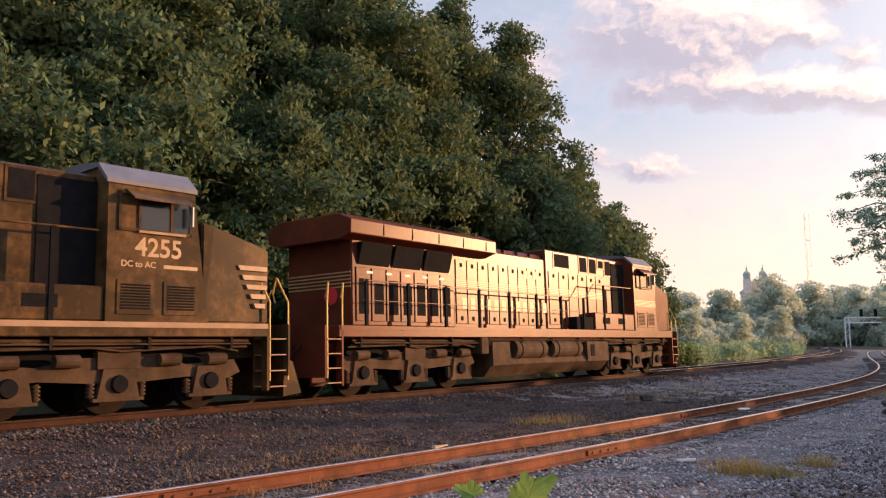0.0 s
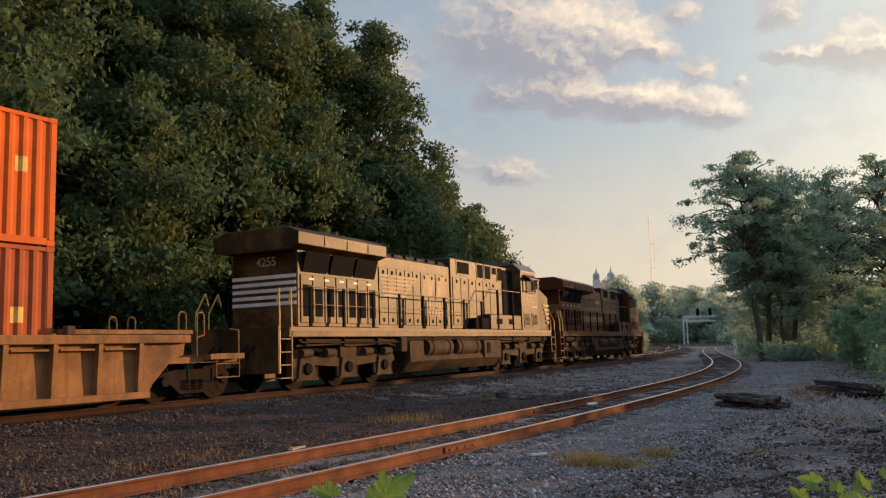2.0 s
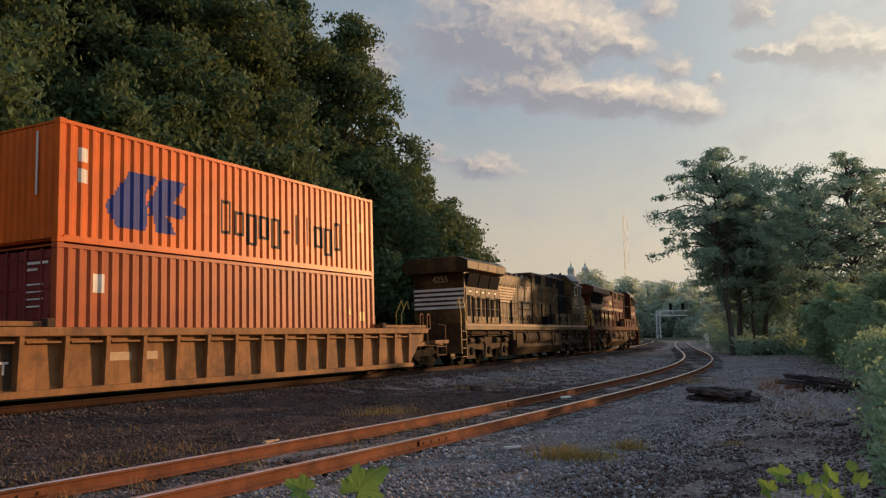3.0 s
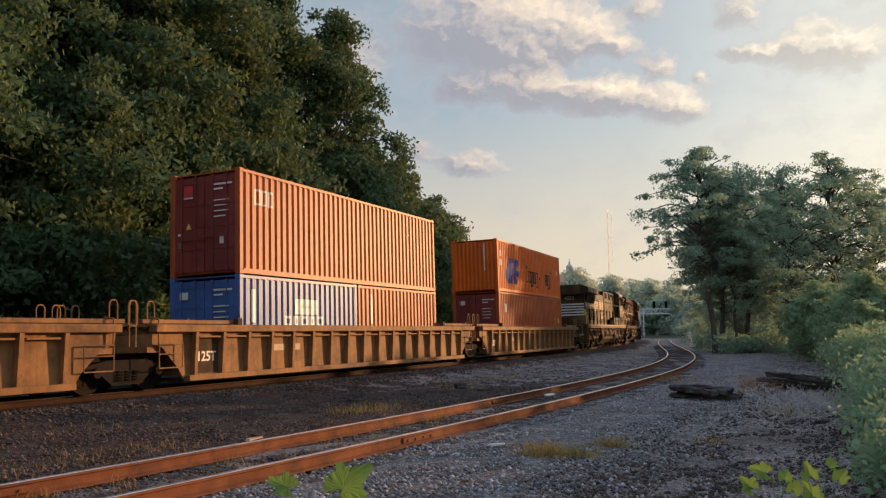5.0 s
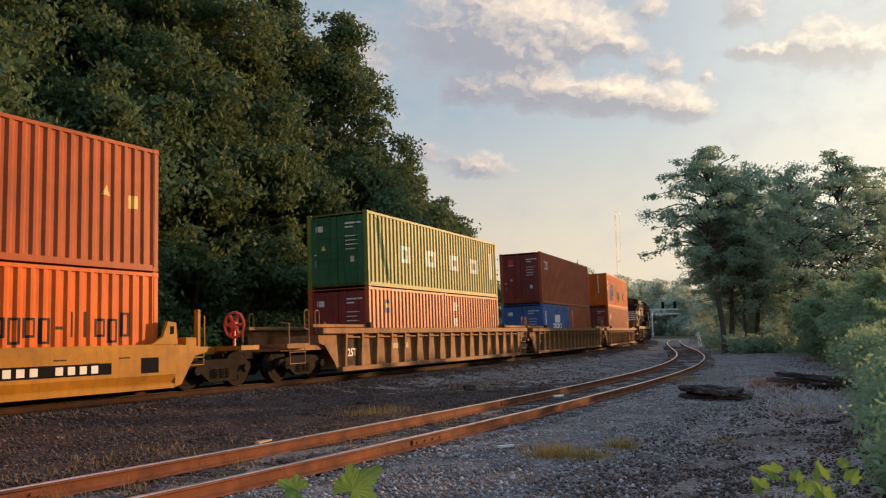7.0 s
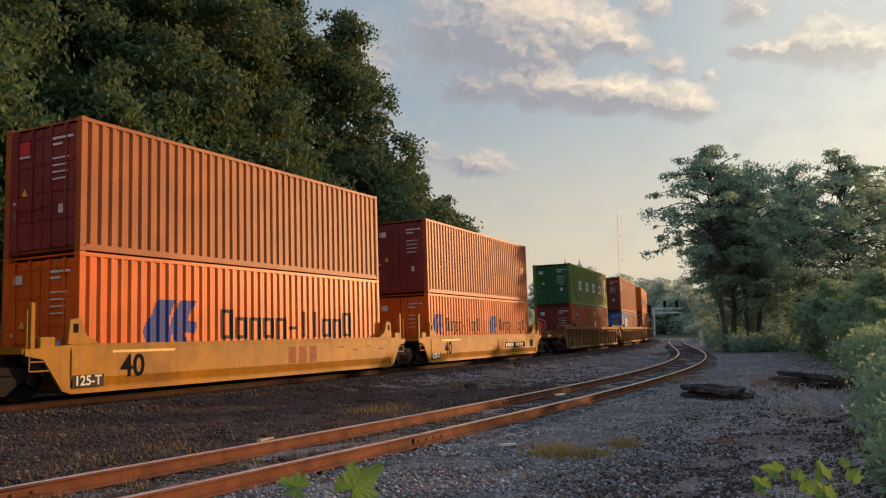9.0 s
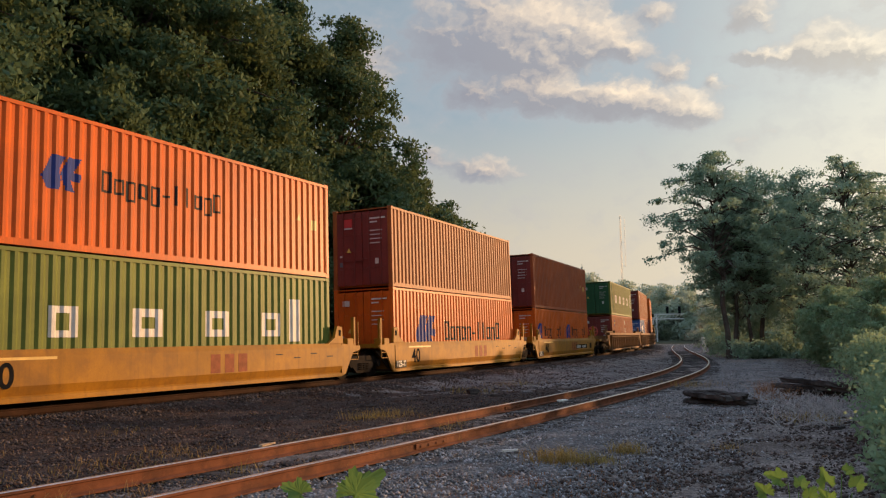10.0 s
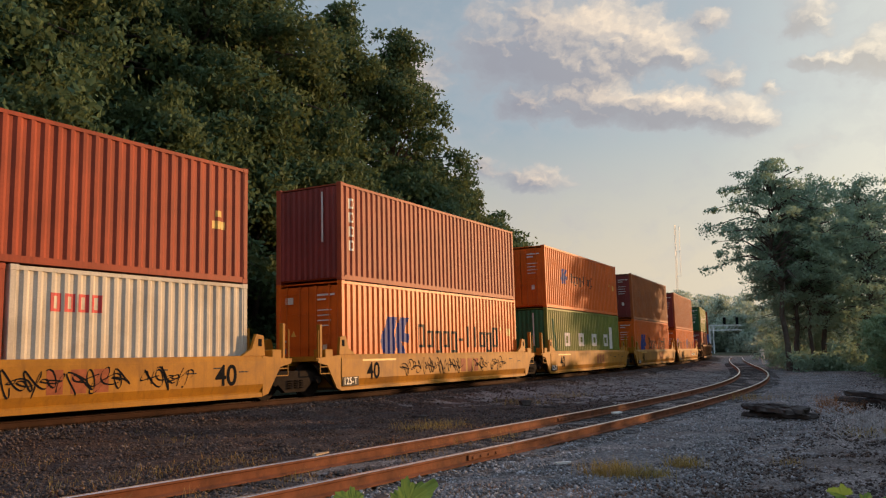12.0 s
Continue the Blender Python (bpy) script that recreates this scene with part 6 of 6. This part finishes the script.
def build_weeds():
    rng = random.Random(8)
    places = [(1.7, 17.0, 0.35, 240, 0.2), (2.3, 17.6, 0.3, 120, 0.18), (3.5, 10.4, 0.2, 520, 0.2), (3.9, 10.2, 0.16, 260, 0.14), (4.65, 10.9, 0.13, 300, 0.17), 
              (-1.6, 12.4, 0.35, 110, 0.15), (-2.4, 11.4, 0.35, 90, 0.14), (-3.2, 10.6, 0.35, 70, 0.12), (-4.6, 12.8, 0.5, 90, 0.13), (-3.0, 15.5, 0.5, 80, 0.12),
              (5.4, 24.0, 0.5, 160, 0.2), (7.5, 27.0, 0.6, 200, 0.2), (6.2, 10.9, 0.12, 90, 0.12), (9.6, 13.8, 0.3, 160, 0.2), (12.5, 24.5, 0.5, 200, 0.25)]
    for i, (x, y, sp, c, h) in enumerate(places):
        tuft(x, y, sp, c, h, "grass", i + 60)
    for k in range(16):
        x, y, a = SIDING.at(-1.0 + k * 0.75 + rng.uniform(-0.2, 0.2), rng.choice((-0.5, 0.45, 0.55, -0.3)))
        tuft(x, y, 0.14, 24, 0.17, "grass", k + 90)
    n_ = 1800
    x, y = yard_spots(n_, 72, 7.0, 40.0)
    side, along = MAIN.offset(x, y)
    patch = np.array([noise.noise(Vector((a * 0.35, b * 0.35, 2.0))) for a, b in zip(x, y)])
    ok = (side > 2.6) & (patch > 0.26)
    x, y = x[ok], y[ok]
    for i, (a, b) in enumerate(zip(x, y)):
        tuft(a, b, 0.07, 7, 0.05, "grass" if i % 2 else "rust_weed", 1000 + i)
    for k in range(70):         # russet litter among the stones beside the siding
        tuft(2.6 + rng.gauss(0, 0.8), 8.6 + rng.gauss(0, 0.8), 0.16, 20, 0.05, "rust_weed", 500 + k)
    for k in range(120):        # matted straw beside the rail and between the tracks
        sx, sy, a = SIDING.at(rng.uniform(-3.0, 16.0), -1.1 - abs(rng.gauss(0, 0.45)))
        tuft(sx, sy, 0.2, 22, 0.055, "rust_weed" if k % 3 else "grass", 300 + k)
    gather("grass", "dry_grass", "dry yellow-green grass and weeds in the gravel")
    tuft(11.9, 19.0, 0.14, 200, 0.5, "rust_weed", 5), tuft(12.3, 18.6, 0.12, 110, 0.36, "rust_weed", 6)
    gather("rust_weed", "dry_weed", "rust-brown dry weeds by the old timbers")


def build_yard_things():
    for x, y, a, n_, long in ((10.0, 17.9, -58, 6, 1.5), (13.9, 19.4, -50, 7, 2.4)):
        rng = random.Random(int(x * 10))
        for k in range(n_):
            timber = thing("old_timber", "rotting dark timber lying on the gravel", "timber", "stacked old timbers")
            row, lay = k % 3, k // 3
            wide, tall, span = rng.uniform(0.06, 0.12), rng.uniform(0.08, 0.16), long * rng.uniform(0.55, 1.1)
            timber.matrix_basis = pose(x + (row - 1) * 0.22 + rng.uniform(-0.15, 0.15), y + (row - 1) * 0.12 + rng.uniform(-0.1, 0.1), 0.01 + lay * 0.14, 0, rng.uniform(-3, 3) * lay, a + rng.uniform(-12, 12))
            bm = B(-span / 2, span / 2, -wide, wide, 0, tall, bevel=0.02)
            bmesh.ops.subdivide_edges(bm, edges=[e for e in bm.edges if e.calc_length() > 0.6], cuts=9)
            for v in bm.verts:
                v.co += Vector((rng.uniform(-0.07, 0.07) if abs(v.co.x) > span * 0.47 else 0, rng.uniform(-0.03, 0.03), rng.uniform(-0.035, 0.015) if v.co.z > tall * 0.5 else 0))
            part("beam", bm, MAT["log"], timber)
    scraps = [(6.85, 20.0, 0.3, 0.07, 0.05, 20, "white", "pale broken slab on the siding ties"), (-0.3, 13.15, 0.34, 0.09, 0.03, 60, "tan", "weathered board in the gravel"), (3.1, 11.4, 0.22, 0.07, 0.04, 10, "cream", "pale splinter of wood"),
              (1.9, 19.6, 0.4, 0.12, 0.05, -40, "log", "dark scrap of timber"), (5.6, 21.8, 0.35, 0.12, 0.06, -30, "log", "dark scrap of timber"), (5.2, 23.0, 0.3, 0.2, 0.16, 10, "log", "dark lump of wood"), (10.9, 11.4, 0.5, 0.1, 0.05, 70, "log", "dark stick on the gravel"), (-3.0, 9.6, 0.22, 0.1, 0.05, 15, "log", "dark scrap of timber"), (9.2, 12.6, 0.3, 0.16, 0.05, 35, "log", "dark scrap of timber")]
    for x, y, lx, ly, lz, a, mname, label in scraps:
        z = float(height(np.array([x]), np.array([y]))[0])
        bm = B(-lx / 2, lx / 2, -ly / 2, ly / 2, 0, lz, bevel=min(lz, ly) * 0.2)
        rng = random.Random(int(x * 31 + y))
        for v in bm.verts:
            v.co += Vector((rng.uniform(-0.03, 0.03), rng.uniform(-0.015, 0.015), rng.uniform(-0.008, 0.008)))
        ob = part("scrap", bm, MAT[mname])
        ob.matrix_basis = pose(x, y, z + 0.01, 0, 0, a)
        tagged(ob, label, "scrap", "scraps in the yard")
    rng = random.Random(77)
    for x, y, tall, n_ in ((10.2, 14.8, 0.34, 80), (11.0, 15.4, 0.36, 90), (11.8, 16.6, 0.36, 90), (10.6, 13.6, 0.26, 60), (11.9, 18.6, 0.32, 50), (9.2, 13.4, 0.16, 40), (12.4, 15.0, 0.36, 70)):
        bm = bmesh.new()
        for k in range(n_):
            p = Vector((x + rng.gauss(0, 0.4), y + rng.gauss(0, 0.4), 0))
            q = p + Vector((rng.gauss(0, 0.22), rng.gauss(0, 0.22), rng.uniform(0.1, tall)))
            rod(bm, p, q, 0.01, 3, 0.004)
            rod(bm, p.lerp(q, 0.6), p.lerp(q, 0.6) + Vector((rng.gauss(0, 0.12), rng.gauss(0, 0.12), rng.uniform(0.02, 0.15))), 0.007, 3, 0.002)
        tagged(part("dead_brush", bm, MAT["deadbrush"]), "tangle of grey dead twigs on the gravel", "brush", "dead brush", "stuff")


def broad_leaf(bm, root, way, size, rng):
    """A lobed, toothed leaf, cupped along its midrib, growing from root towards way."""
    way = Vector(way).normalized()
    face = Vector((-root[0], -root[1], 1.2)).normalized()
    across = way.cross(face).normalized()
    face = across.cross(way)
    centre = Vector(root) + way * (size * 0.42)
    rings = []
    n_ = 50
    lobes = ((0.0, 1.0, 0.62), (0.95, 0.8, 0.5), (-0.95, 0.8, 0.5), (1.9, 0.56, 0.5), (-1.9, 0.56, 0.5))
    fold = rng.uniform(0.25, 0.75)
    for f in (0.33, 0.68, 1.0):
        ring = []
        for k in range(n_):
            a = (k * math.tau / n_ + math.pi) % math.tau - math.pi
            lobe = max(0.46, *(tall * (1 - 0.46 * min(1.0, abs(a - at) / wide)) for at, tall, wide in lobes))
            if abs(a) > 2.75:
                lobe = 0.14
            r = size * 0.66 * lobe * f * (1 + (rng.uniform(0.02, 0.13) * (1 if k % 2 else -1) if f == 1.0 else 0.0))
            u, v = math.cos(a) * r, math.sin(a) * r
            ring.append(bm.verts.new(centre + way * u + across * v + face * (abs(v) * fold - u * abs(u) / size * 0.55 + rng.uniform(-0.03, 0.03) * size * f)))
        rings.append(ring)
    hub = bm.verts.new(centre)
    for k in range(n_):
        j = (k + 1) % n_
        bm.faces.new((hub, rings[0][k], rings[0][j]))
        for lo, hi in zip(rings, rings[1:]):
            bm.faces.new((lo[k], hi[k], hi[j], lo[j]))


def build_near_plants():
    rng = random.Random(15)
    # root, then the leaves: place, size
    for root, leaves in (((0.14, 2.42), ((0.15, 2.394, 1.15, 0.15), (0.07, 2.4, 1.18, 0.09), (0.2, 2.37, 1.11, 0.09))),
                         ((1.87, 2.84), ((1.855, 2.849, 1.075, 0.085), (1.886, 2.83, 1.04, 0.07), (1.8, 2.88, 1.01, 0.085), (1.9, 2.81, 1.0, 0.075))),
                         ((1.99, 2.76), ((1.968, 2.773, 1.065, 0.08), (2.008, 2.744, 1.115, 0.055), (2.033, 2.726, 1.05, 0.075), (1.984, 2.761, 0.98, 0.09)))):
        plant = thing("weed_plant", "young broad-leaved plant, bright green, close by", "plant", "plants close by")
        for px, py, z, size in leaves:
            x, y = root
            part("stem", pipe(bmesh.new(), [(x, y, 0), (x + (px - x) * 0.25, y + (py - y) * 0.25, z * 0.8), (px, py, z)], 0.002, 5), MAT["leaf_near"], plant)
            a = math.atan2(0.0, px - x + 1e-4)
            bm = bmesh.new()
            broad_leaf(bm, (px, py, z), (math.cos(a) * rng.uniform(0.3, 0.9), rng.uniform(-0.3, 0.3), rng.uniform(0.35, 1.0)), size, rng)
            part("leaf", bm, MAT["leaf_near"], plant)
    pts, rad = [], []
    for k in range(185):
        f = rng.random()
        x, y = 29.5 + 19 * f + rng.uniform(-1, 3), 49.5 + 8 * f + rng.uniform(-1.5, 5)
        if k > 130:
            az, d = radians(rng.uniform(28.6, 34)), rng.uniform(66, 92)
            x, y = d * math.sin(az), d * math.cos(az)
        pts.append((x, y, rng.uniform(0.1, 1.0 + 1.6 * (k > 130)))), rad.append(rng.uniform(0.4, 1.1))
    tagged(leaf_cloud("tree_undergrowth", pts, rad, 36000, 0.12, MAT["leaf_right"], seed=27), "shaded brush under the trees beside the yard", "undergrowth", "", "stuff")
    # low greenery along the far side of the main line and at the foot of the bank
    rng = random.Random(16)
    pts, rad = [], []
    for k in range(150):
        s = rng.uniform(36, 128)
        x, y, a = MAIN.at(s, -rng.uniform(4.4, 11))
        pts.append((x, y, 0.5 + rng.uniform(-0.2, 0.5))), rad.append(rng.uniform(0.6, 1.3))
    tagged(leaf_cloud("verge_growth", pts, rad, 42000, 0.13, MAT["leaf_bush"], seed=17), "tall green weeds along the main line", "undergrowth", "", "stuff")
    pts, rad = [], []
    for k in range(210):
        s = rng.uniform(-42, 36)
        off = -rng.uniform(4.8, 10.5)
        x, y, a = MAIN.at(s, off)
        pts.append((x, y, float(height(np.array([x]), np.array([y]))[0]) + rng.uniform(0.2, 1.6))), rad.append(rng.uniform(0.5, 1.3))
    tagged(leaf_cloud("bank_growth", pts, rad, 60000, 0.12, MAT["leaf_bank"], seed=18), "dense dark undergrowth at the foot of the bank", "undergrowth", "", "stuff")
    pts, rad = [], []
    for k in range(260):
        d = 8.5 * (26 / 8.5) ** rng.random()
        az = radians(rng.uniform(39.2 if d < 12 else 38.6 if d < 18 else 38.0, 47))
        f = (d - 8.5) / 26
        pts.append((d * math.sin(az), d * math.cos(az), rng.uniform(0.05, 0.45) + 1.3 * f)), rad.append(rng.uniform(0.18, 0.42) + 0.9 * f)
    tagged(leaf_cloud("yard_edge_growth", pts, rad, 80000, 0.05, MAT["leaf_bush"], seed=19), "green creeping growth along the yard's edge", "undergrowth", "", "stuff")


def rider_rows(place, m):
    rows = []
    for k in range(25):
        t = k * 0.5
        rows.append((t, riding(place + gone(t)) @ m))
    return rows


def gone(t):
    """Metres that the train has rolled by then."""
    return 12.845 * t + 0.0058 * t * t


build_rails()
build_ground()
build_train()
build_forest()
build_right_trees()
build_far()
build_signals()
build_yard_things()
build_near_plants()
build_weeds()
build_joints()
build_gravel()
build_ties()


def motions():
    for ob, place, m in RIDERS:
        walk(ob, rider_rows(place, m))
    for ob, y, r in SPINNING:
        walk(ob, [(k / 30, pose(0, y, r, -math.degrees(gone(k / 30) / r) % 360, 0, 0)) for k in range(0, 361)])


motions()
